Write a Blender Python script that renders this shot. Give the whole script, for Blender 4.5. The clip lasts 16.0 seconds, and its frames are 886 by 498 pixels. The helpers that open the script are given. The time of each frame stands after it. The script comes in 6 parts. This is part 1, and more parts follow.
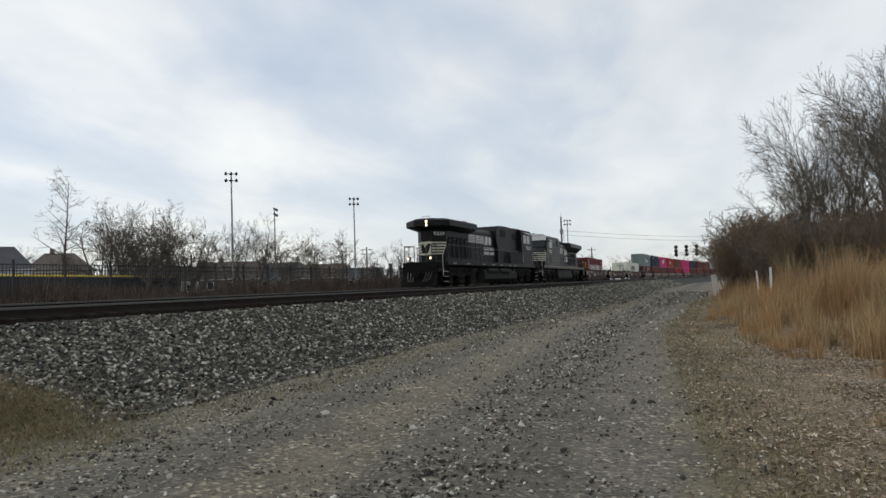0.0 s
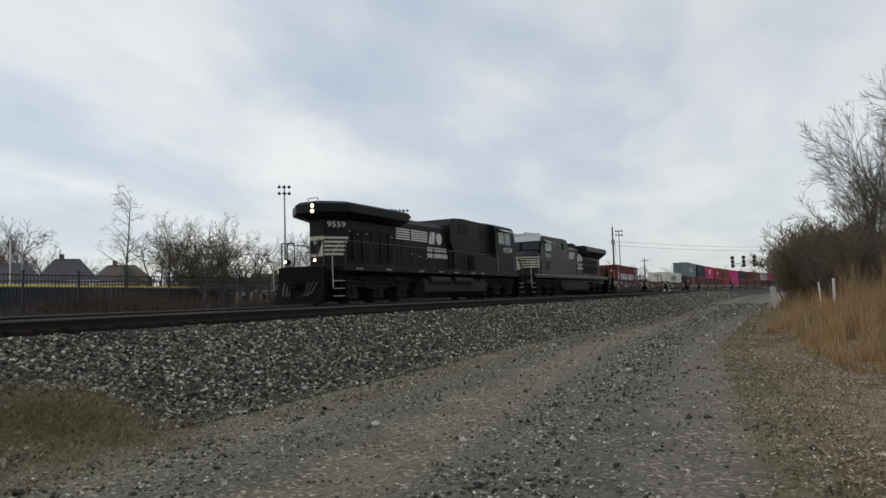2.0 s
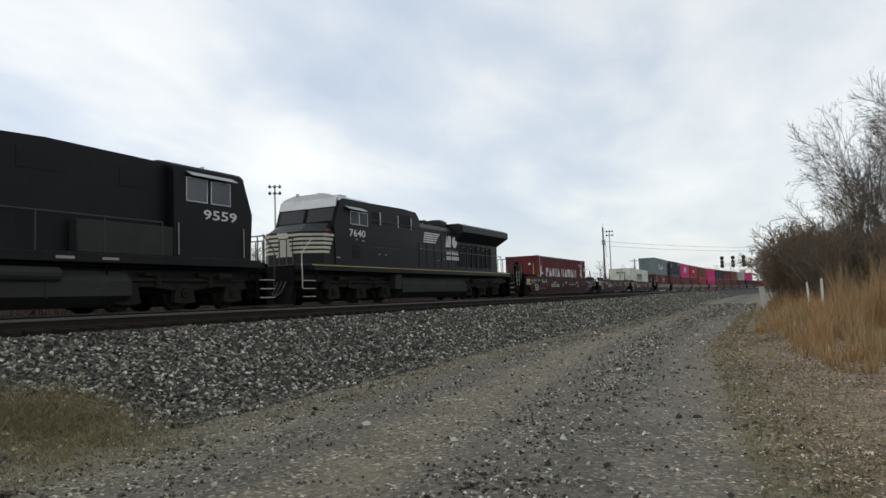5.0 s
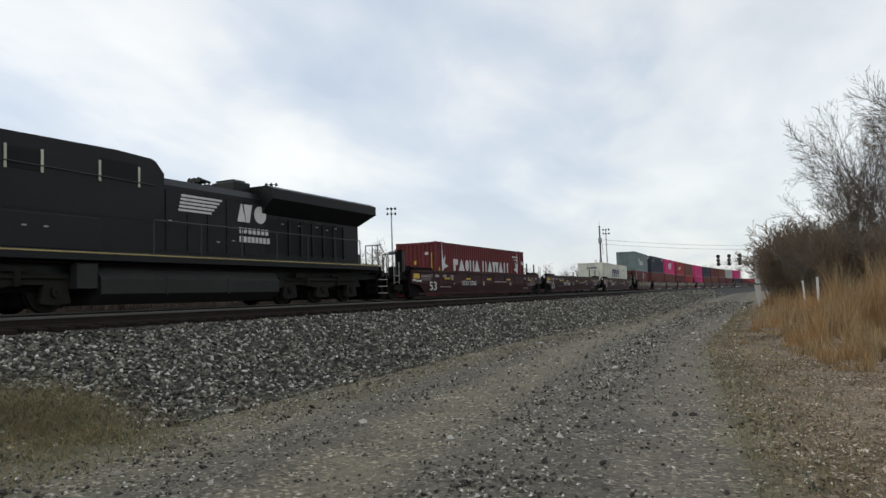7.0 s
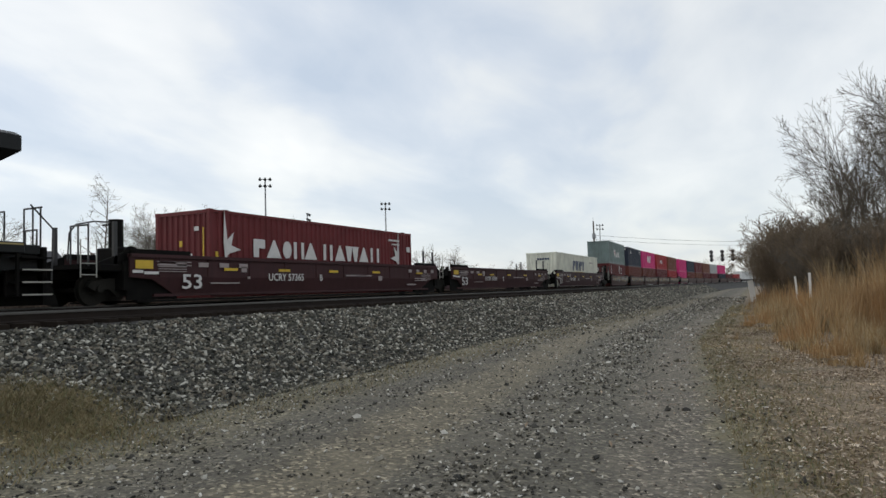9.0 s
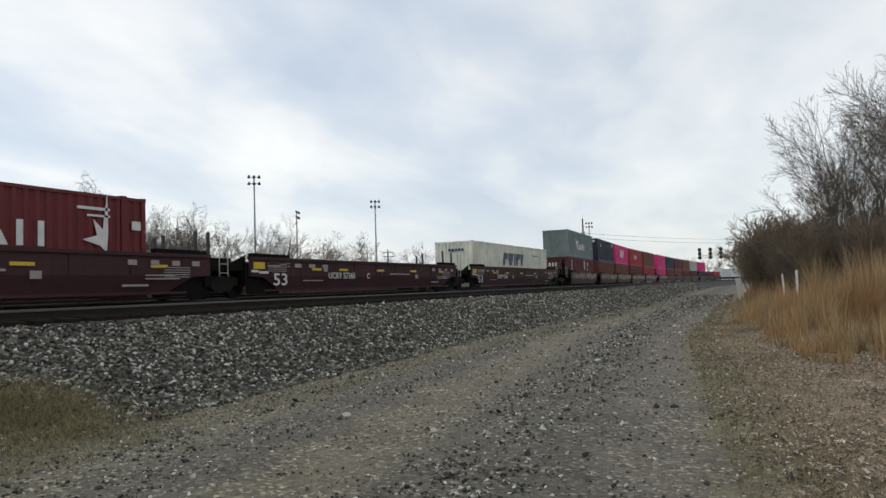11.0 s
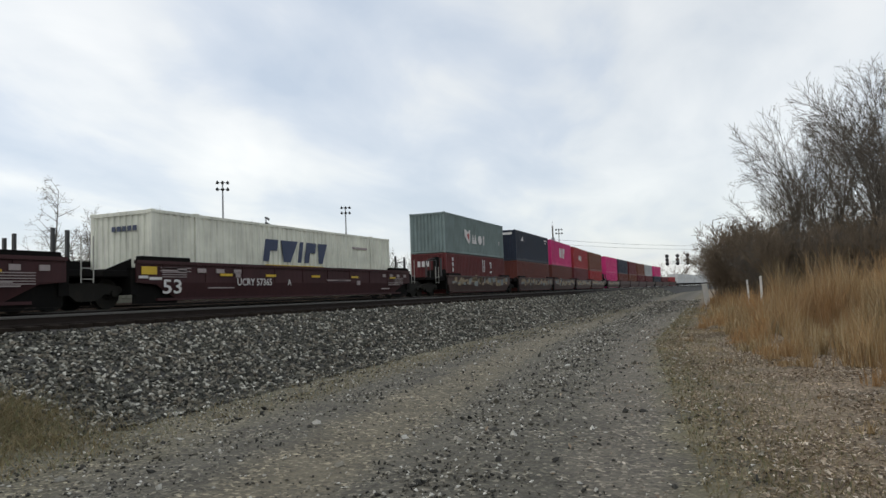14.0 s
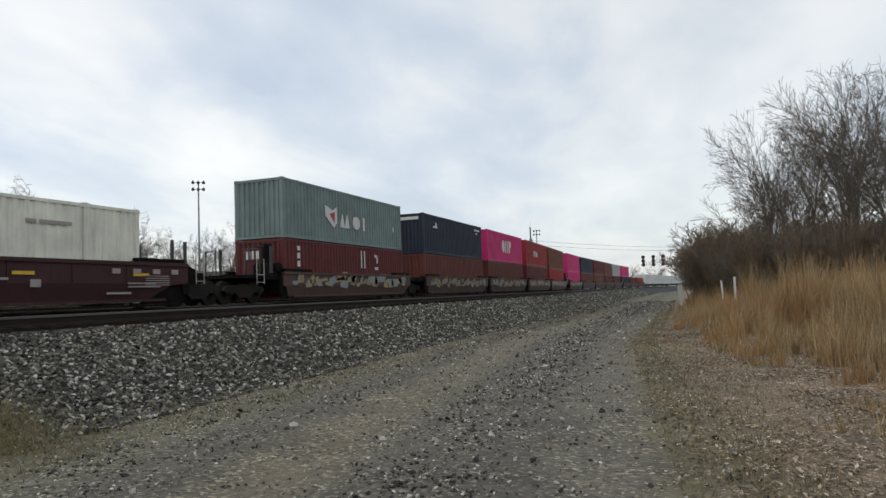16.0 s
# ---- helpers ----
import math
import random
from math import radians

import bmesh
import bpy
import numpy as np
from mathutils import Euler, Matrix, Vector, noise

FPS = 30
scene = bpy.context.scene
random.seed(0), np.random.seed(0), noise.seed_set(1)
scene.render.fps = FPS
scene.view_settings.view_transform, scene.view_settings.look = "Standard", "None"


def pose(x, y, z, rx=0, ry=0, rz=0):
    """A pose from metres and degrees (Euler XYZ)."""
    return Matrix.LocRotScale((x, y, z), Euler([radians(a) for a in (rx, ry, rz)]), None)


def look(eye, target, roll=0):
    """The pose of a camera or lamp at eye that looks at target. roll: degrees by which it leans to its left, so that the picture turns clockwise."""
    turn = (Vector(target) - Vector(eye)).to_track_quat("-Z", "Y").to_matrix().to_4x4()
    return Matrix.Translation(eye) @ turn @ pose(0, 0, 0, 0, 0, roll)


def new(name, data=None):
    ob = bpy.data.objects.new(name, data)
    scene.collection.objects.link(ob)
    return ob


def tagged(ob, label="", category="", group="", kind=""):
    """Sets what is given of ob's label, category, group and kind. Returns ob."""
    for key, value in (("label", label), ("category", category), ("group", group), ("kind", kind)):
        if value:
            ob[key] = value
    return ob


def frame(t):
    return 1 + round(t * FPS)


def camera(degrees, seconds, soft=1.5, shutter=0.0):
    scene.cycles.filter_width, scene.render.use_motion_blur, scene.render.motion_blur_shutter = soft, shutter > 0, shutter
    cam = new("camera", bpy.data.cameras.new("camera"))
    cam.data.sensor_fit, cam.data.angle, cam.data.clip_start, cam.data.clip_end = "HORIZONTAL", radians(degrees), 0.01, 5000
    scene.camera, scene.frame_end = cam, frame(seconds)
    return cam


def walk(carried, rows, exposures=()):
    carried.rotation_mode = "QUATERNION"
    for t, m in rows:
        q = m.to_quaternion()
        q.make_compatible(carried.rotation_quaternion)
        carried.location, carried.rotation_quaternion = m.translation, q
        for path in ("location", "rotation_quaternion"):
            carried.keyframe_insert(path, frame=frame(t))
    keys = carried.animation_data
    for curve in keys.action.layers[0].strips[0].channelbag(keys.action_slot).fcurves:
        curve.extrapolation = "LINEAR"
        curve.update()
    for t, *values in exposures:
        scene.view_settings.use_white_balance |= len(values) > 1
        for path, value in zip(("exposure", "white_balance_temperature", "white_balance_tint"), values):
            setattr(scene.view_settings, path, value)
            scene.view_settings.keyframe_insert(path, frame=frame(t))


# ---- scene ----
EYE = 1.70                # eye height over the gravel road
RAIL = 1.60               # rail head of the train's track over the road
TRACK = -17.62            # its centre line abreast of the camera
NEAR_TRACK, NEAR_RAIL = -13.3, 1.55    # the empty track before it
# seconds, heading left of the track's line, tilt, lean
TURNS = [
    (0, 23.11, 2.99, 2.00), (0.5, 24.56, 3.60, 1.97), (1.0, 25.79, 3.84, 1.91), (1.5, 26.86, 4.05, 1.88),
    (2.0, 27.20, 4.06, 1.89), (2.5, 26.90, 4.03, 1.89), (3.0, 26.83, 3.98, 1.89), (3.5, 26.61, 4.01, 1.92),
    (4.0, 26.44, 4.08, 1.93), (6.5, 26.47, 3.92, 1.89), (7.0, 26.18, 3.88, 1.88), (7.5, 26.01, 3.82, 1.85),
    (8.0, 25.88, 3.70, 1.82), (8.5, 25.79, 3.59, 1.84), (9.0, 25.69, 3.47, 1.81), (9.5, 25.47, 3.38, 1.78),
    (10.0, 25.23, 3.34, 1.83), (12.5, 24.52, 3.23, 1.88), (13.0, 24.27, 3.39, 1.91), (13.5, 23.26, 3.55, 1.97),
    (14.0, 22.44, 3.71, 2.04), (14.5, 21.78, 3.76, 2.05), (15.0, 21.34, 3.75, 2.04), (15.5, 20.90, 3.76, 2.05),
    (16.0, 20.63, 3.72, 2.08)]
cam = camera(65.19, 16.0, soft=1.5)
walk(cam, [(t, pose(0, 0, EYE, 90 + tilt, lean, yaw)) for t, yaw, tilt, lean in TURNS],
     [(0, 0.02), (0.4, -0.11), (0.8, -0.11), (1.5, -0.12), (2.5, -0.10), (3.0, -0.03), (3.6, 0.08), (4.2, 0.13), (6.5, 0.12), (9.0, 0.10), (16.0, 0.10)])

# ---------------------------------------------------------------- light
SUN_AZ, SUN_EL = radians(250), radians(38)
world = bpy.data.worlds.new("overcast_sky")
scene.world = world
world.use_nodes = True
wn, wl = world.node_tree.nodes, world.node_tree.links
wn.clear()


def wnode(kind, **values):
    n = wn.new(kind)
    for key, v in values.items():
        n.inputs[key].default_value = v
    return n


def wmath(op, a, b=0.0):
    n = wn.new("ShaderNodeMath")
    n.operation = op
    for k, v in enumerate((a, b)):
        if isinstance(v, (int, float)):
            n.inputs[k].default_value = v
        else:
            wl.new(v, n.inputs[k])
    return n.outputs[0]


def wramp(value, stops):
    n = wn.new("ShaderNodeValToRGB")
    el = n.color_ramp.elements
    while len(el) < len(stops):
        el.new(0.5)
    for e, (p, c) in zip(el, stops):
        e.position, e.color = p, (*c, 1)
    wl.new(value, n.inputs[0])
    return n.outputs[0]


def wmix(kind, fac, a, b):
    n = wn.new("ShaderNodeMixRGB")
    n.blend_type = kind
    for k, v in enumerate((fac, a, b)):
        if isinstance(v, float):
            n.inputs[k].default_value = v
        elif isinstance(v, tuple):
            n.inputs[k].default_value = (*v, 1)
        else:
            wl.new(v, n.inputs[k])
    return n.outputs[0]


sky = wn.new("ShaderNodeTexSky")
sky.sky_type, sky.sun_disc = "NISHITA", False
sky.sun_elevation, sky.sun_rotation = SUN_EL, SUN_AZ
coord = wn.new("ShaderNodeTexCoord")
sep = wn.new("ShaderNodeSeparateXYZ")
wl.new(coord.outputs["Generated"], sep.inputs[0])
up = wmath("MAXIMUM", sep.outputs[2], 0.0)
over = wmath("ADD", up, 0.22)
deck = wn.new("ShaderNodeCombineXYZ")           # the cloud deck, flat overhead
wl.new(wmath("DIVIDE", sep.outputs[0], over), deck.inputs[0])
wl.new(wmath("DIVIDE", sep.outputs[1], over), deck.inputs[1])


def cloud(scale, detail, rough, shift, stretch=(1, 1, 1), turn=0.0, distortion=0.0):
    mp = wn.new("ShaderNodeMapping")
    mp.inputs["Location"].default_value = shift
    mp.inputs["Rotation"].default_value = (0, 0, turn)
    mp.inputs["Scale"].default_value = stretch
    wl.new(deck.outputs[0], mp.inputs[0])
    n = wnode("ShaderNodeTexNoise", Scale=scale, Detail=detail, Roughness=rough, Distortion=distortion)
    wl.new(mp.outputs[0], n.inputs["Vector"])
    return n.outputs[0]


broad = cloud(0.85, 4.0, 0.5, (3.1, 0.7, 0), (1, 0.55, 1), 0.5, 0.5)
fine = cloud(2.6, 5.0, 0.55, (0.3, 5.2, 0), (1, 0.6, 1), 0.4, 0.4)
mass = wmath("ADD", wmath("MULTIPLY", broad, 0.72), wmath("MULTIPLY", fine, 0.28))
deck_colour = wramp(mass, [(0.38, (0.48, 0.535, 0.605)), (0.46, (0.60, 0.635, 0.675)), (0.51, (0.72, 0.73, 0.720)),
                           (0.59, (0.85, 0.84, 0.80)), (0.68, (0.94, 0.91, 0.85))])
glow = wramp(up, [(0.0, (0.70, 0.71, 0.71)), (0.10, (0.82, 0.81, 0.78)), (0.32, (0.75, 0.765, 0.77)), (1.0, (0.74, 0.76, 0.775))])
low = wramp(up, [(0.0, (0.55, 0.55, 0.55)), (0.12, (0.12, 0.12, 0.12)), (0.3, (0.0, 0.0, 0.0))])
lowf = wn.new("ShaderNodeSeparateColor")
wl.new(low, lowf.inputs[0])
clouds = wmix("MIX", lowf.outputs[0], deck_colour, glow)
flat = wmath("SQRT", wmath("ADD", wmath("MULTIPLY", sep.outputs[0], sep.outputs[0]), wmath("MULTIPLY", sep.outputs[1], sep.outputs[1])))
side = wmath("ADD", wmath("MULTIPLY", wmath("DIVIDE", sep.outputs[0], wmath("MAXIMUM", flat, 0.001)), 0.5), 0.5)
tint = wramp(side, [(0.08, (1.0, 1.0, 1.0)), (0.28, (0.98, 0.985, 0.99)), (0.50, (0.83, 0.855, 0.89)), (1.0, (0.86, 0.88, 0.91))])
clouds = wmix("MULTIPLY", 1.0, clouds, tint)
bg_cloud = wnode("ShaderNodeBackground", Strength=0.99)
wl.new(clouds, bg_cloud.inputs[0])
bg_sky = wnode("ShaderNodeBackground", Strength=0.03)
wl.new(sky.outputs[0], bg_sky.inputs[0])
both = wn.new("ShaderNodeAddShader")
wl.new(bg_cloud.outputs[0], both.inputs[0])
wl.new(bg_sky.outputs[0], both.inputs[1])
wout = wn.new("ShaderNodeOutputWorld")
wl.new(both.outputs[0], wout.inputs[0])

sun = new("sun", bpy.data.lights.new("sun", "SUN"))
sun.data.energy, sun.data.angle, sun.data.color = 0.6, radians(25), (1.0, 0.96, 0.9)
sun.matrix_world = look((math.sin(SUN_AZ) * math.cos(SUN_EL) * 50, math.cos(SUN_AZ) * math.cos(SUN_EL) * 50, math.sin(SUN_EL) * 50), (0, 0, 0))
scene.view_settings.exposure = 0.0

# ---------------------------------------------------------------- materials


class Nodes:
    """A small builder for procedural materials."""

    def __init__(self, name):
        self.m = bpy.data.materials.new(name)
        self.m.use_nodes = True
        self.t = self.m.node_tree
        self.b = self.t.nodes["Principled BSDF"]

    def put(self, v, socket):
        if isinstance(v, (int, float)):
            socket.default_value = v
        elif isinstance(v, tuple):
            socket.default_value = (*v, 1) if socket.type == "RGBA" else v
        else:
            self.t.links.new(v, socket)

    def coord(self, kind="Object"):
        n = self.t.nodes.new("ShaderNodeTexCoord")
        return n.outputs[kind]

    def position(self):
        return self.t.nodes.new("ShaderNodeNewGeometry").outputs["Position"]

    def island(self):
        return self.t.nodes.new("ShaderNodeNewGeometry").outputs["Random Per Island"]

    def random(self):
        return self.t.nodes.new("ShaderNodeObjectInfo").outputs["Random"]

    def split(self, v):
        n = self.t.nodes.new("ShaderNodeSeparateXYZ")
        self.put(v, n.inputs[0])
        return n.outputs

    def noise(self, vec, scale, detail=4.0, rough=0.55, stretch=None):
        if stretch:
            mp = self.t.nodes.new("ShaderNodeMapping")
            mp.inputs["Scale"].default_value = stretch
            self.put(vec, mp.inputs[0])
            vec = mp.outputs[0]
        n = self.t.nodes.new("ShaderNodeTexNoise")
        n.inputs["Scale"].default_value, n.inputs["Detail"].default_value, n.inputs["Roughness"].default_value = scale, detail, rough
        self.put(vec, n.inputs["Vector"])
        return n.outputs[0]

    def cells(self, vec, scale, what="Color"):
        n = self.t.nodes.new("ShaderNodeTexVoronoi")
        n.inputs["Scale"].default_value = scale
        self.put(vec, n.inputs["Vector"])
        return n.outputs[what]

    def math(self, op, a, b=0.0, clamp=False):
        n = self.t.nodes.new("ShaderNodeMath")
        n.operation, n.use_clamp = op, clamp
        self.put(a, n.inputs[0])
        self.put(b, n.inputs[1])
        return n.outputs[0]

    def ramp(self, v, stops):
        n = self.t.nodes.new("ShaderNodeValToRGB")
        el = n.color_ramp.elements
        while len(el) < len(stops):
            el.new(0.5)
        for e, (p, c) in zip(el, stops):
            e.position, e.color = p, (*(c if isinstance(c, tuple) else (c, c, c)), 1)
        self.put(v, n.inputs[0])
        return n.outputs[0]

    def mix(self, fac, a, b, kind="MIX"):
        n = self.t.nodes.new("ShaderNodeMixRGB")
        n.blend_type = kind
        for k, v in enumerate((fac, a, b)):
            self.put(v, n.inputs[k])
        return n.outputs[0]

    def bump(self, height, strength=0.3, distance=0.02):
        n = self.t.nodes.new("ShaderNodeBump")
        n.inputs["Strength"].default_value, n.inputs["Distance"].default_value = strength, distance
        self.put(height, n.inputs["Height"])
        self.put(n.outputs[0], self.b.inputs["Normal"])

    def done(self, colour, rough=0.7, metal=0.0):
        self.put(colour, self.b.inputs["Base Color"])
        self.put(rough, self.b.inputs["Roughness"])
        self.put(metal, self.b.inputs["Metallic"])
        return self.m


def shade(c, k):
    return tuple(min(1, v * k) for v in c)


def painted(name, colour, rough=0.5, grime=(0.045, 0.035, 0.028), amount=0.5, streak=True):
    """Weathered paint: fading in broad patches, grime run down in streaks, fine grain."""
    n = Nodes(name)
    p = n.coord()
    broad = n.noise(p, 0.9, 4, 0.6)
    run = n.noise(p, 3.0, 5, 0.65, (3.0, 3.0, 0.25) if streak else (1, 1, 1))
    base = n.mix(n.ramp(broad, [(0.3, 0.0), (0.75, 1.0)]), shade(colour, 0.8), shade(colour, 1.12))
    dirt = n.math("MULTIPLY", n.ramp(run, [(0.48, 0.0), (0.78, 1.0)]), amount)
    col = n.mix(dirt, base, grime)
    n.bump(n.noise(p, 14, 3), 0.08, 0.01)
    return n.done(col, n.math("ADD", n.math("MULTIPLY", run, 0.25), rough - 0.12))


def dull(m, level):
    m.node_tree.nodes["Principled BSDF"].inputs["Specular IOR Level"].default_value = level
    return m


def plain(name, colour, rough=0.6, metal=0.0, var=0.2, scale=4.0):
    n = Nodes(name)
    v = n.noise(n.coord(), scale, 4)
    return n.done(n.mix(v, shade(colour, 1 - var), shade(colour, 1 + var)), rough, metal)


def lamp_glow(name, colour, strength):
    n = Nodes(name)
    n.b.inputs["Emission Color"].default_value = (*colour, 1)
    n.b.inputs["Emission Strength"].default_value = strength
    return n.done(colour, 0.3)


loco_black = dull(painted("loco_black_paint", (0.0075, 0.0078, 0.0085), 0.5, (0.024, 0.021, 0.018), 0.32), 0.18)
loco_clean = dull(painted("loco_black_paint_clean", (0.0098, 0.0106, 0.0108), 0.45, (0.024, 0.022, 0.017), 0.3), 0.22)
loco_under = dull(painted("underframe_grime", (0.007, 0.0065, 0.006), 0.85, (0.018, 0.016, 0.013), 0.6, False), 0.1)
truck_mat = dull(painted("truck_steel_dust", (0.020, 0.019, 0.016), 0.85, (0.038, 0.033, 0.026), 0.6, False), 0.15)
steel = plain("worn_steel", (0.30, 0.29, 0.28), 0.35, 0.9)
rail_side = dull(painted("rail_rust", (0.026, 0.020, 0.017), 0.9, (0.016, 0.012, 0.010), 0.5, False), 0.15)
rail_head = dull(plain("rail_head_steel", (0.075, 0.070, 0.062), 0.6, 0.0), 0.3)
cream = painted("cream_white_paint", (0.55, 0.53, 0.42), 0.6, (0.12, 0.10, 0.07), 0.35)
white_letter = plain("white_lettering", (0.62, 0.60, 0.58), 0.6)
grey_letter = plain("faded_lettering", (0.32, 0.27, 0.26), 0.7)
navy_letter = plain("navy_lettering", (0.035, 0.05, 0.10), 0.55)
yellow_mark = plain("yellow_reflector", (0.60, 0.40, 0.03), 0.5)
well_maroon = dull(painted("well_car_maroon", (0.052, 0.020, 0.021), 0.65, (0.025, 0.018, 0.016), 0.4), 0.25)
well_rust = painted("well_car_rust", (0.085, 0.05, 0.042), 0.75, (0.035, 0.025, 0.02), 0.6)
glass_dark = dull(plain("cab_glass", (0.03, 0.034, 0.037), 0.2), 0.12)
glass_light = plain("cab_window_reflecting", (0.07, 0.08, 0.09), 0.1)
silver = plain("silver_cab_roof", (0.50, 0.50, 0.50), 0.45, 0.3)
handrail_mat = plain("handrail_dark", (0.03, 0.03, 0.03), 0.5)
grab_white = plain("grab_iron_pale", (0.35, 0.34, 0.30), 0.6)
headlight = lamp_glow("headlight_glow", (1.0, 0.74, 0.45), 3.2)
signal_black = plain("signal_black", (0.012, 0.012, 0.013), 0.7)
galvanised = plain("galvanised_steel", (0.30, 0.31, 0.32), 0.5, 0.4)
fence_black = plain("fence_black", (0.014, 0.014, 0.015), 0.5)
pole_wood = plain("pole_wood", (0.12, 0.10, 0.085), 0.85)
post_white = plain("marker_white", (0.62, 0.60, 0.56), 0.6)
yellow_pipe = plain("yellow_fence_cap", (0.65, 0.50, 0.04), 0.5)
mesh_dark = plain("windscreen_cloth", (0.018, 0.022, 0.030), 0.9)


def bark(name, colour):
    n = Nodes(name)
    p = n.coord()
    v = n.noise(p, 1.3, 5, 0.6, (2, 2, 0.4))
    col = n.mix(v, shade(colour, 0.6), shade(colour, 1.45))
    col = n.mix(n.math("MULTIPLY", n.random(), 0.5), col, shade(colour, 0.75))
    return n.done(col, 0.95)


bark_grey = bark("bark_grey", (0.095, 0.083, 0.070))
twig_grey = bark("twig_grey_brown", (0.125, 0.106, 0.084))
twig_brown = bark("twig_brown", (0.165, 0.125, 0.086))
twig_dark = bark("twig_dark", (0.10, 0.088, 0.078))


def blades(name, stops, red=None):
    n = Nodes(name)
    col = n.ramp(n.island(), stops)
    if red:
        col = n.mix(n.ramp(n.noise(n.position(), 0.22, 3), [(0.42, 0.0), (0.60, 0.70)]), col, red)
    patch = n.ramp(n.noise(n.position(), 0.35, 3), [(0.35, 0.75), (0.7, 1.15)])
    return n.done(n.mix(1.0, col, patch, "MULTIPLY"), 0.85)


tall_mat = blades("dry_tall_grass", [(0.0, (0.20, 0.125, 0.055)), (0.3, (0.31, 0.210, 0.095)), (0.6, (0.39, 0.285, 0.14)),
                                     (0.85, (0.55, 0.46, 0.29)), (1.0, (0.17, 0.12, 0.07))], (0.38, 0.198, 0.072))
short_mat = blades("dry_short_grass", [(0.0, (0.16, 0.12, 0.06)), (0.4, (0.26, 0.20, 0.10)), (0.7, (0.20, 0.17, 0.08)), (0.9, (0.12, 0.14, 0.06)), (1.0, (0.34, 0.28, 0.17))])
weed_mat = blades("dry_weeds", [(0.0, (0.045, 0.032, 0.025)), (0.5, (0.075, 0.052, 0.040)), (0.9, (0.11, 0.078, 0.056)), (1.0, (0.20, 0.15, 0.10))])
leaf_mat = blades("leaf_litter", [(0.0, (0.085, 0.060, 0.042)), (0.30, (0.22, 0.160, 0.105)), (0.70, (0.38, 0.295, 0.205)), (1.0, (0.66, 0.58, 0.47))])


def stones(name, stops):
    n = Nodes(name)
    col = n.ramp(n.island(), stops)
    g = n.ramp(n.noise(n.position(), 30, 3), [(0.3, 0.8), (0.7, 1.15)])
    return n.done(n.mix(1.0, col, g, "MULTIPLY"), 0.9)


ballast_mat = stones("ballast_stone", [(0.0, (0.016, 0.015, 0.012)), (0.30, (0.050, 0.049, 0.038)), (0.55, (0.104, 0.101, 0.080)), (0.72, (0.155, 0.130, 0.096)),
                                       (0.88, (0.25, 0.24, 0.195)), (1.0, (0.56, 0.54, 0.47))])
gravel_mat = stones("road_gravel", [(0.0, (0.016, 0.015, 0.012)), (0.32, (0.045, 0.042, 0.034)), (0.55, (0.13, 0.116, 0.086)), (0.78, (0.28, 0.26, 0.21)), (1.0, (0.62, 0.60, 0.54))])


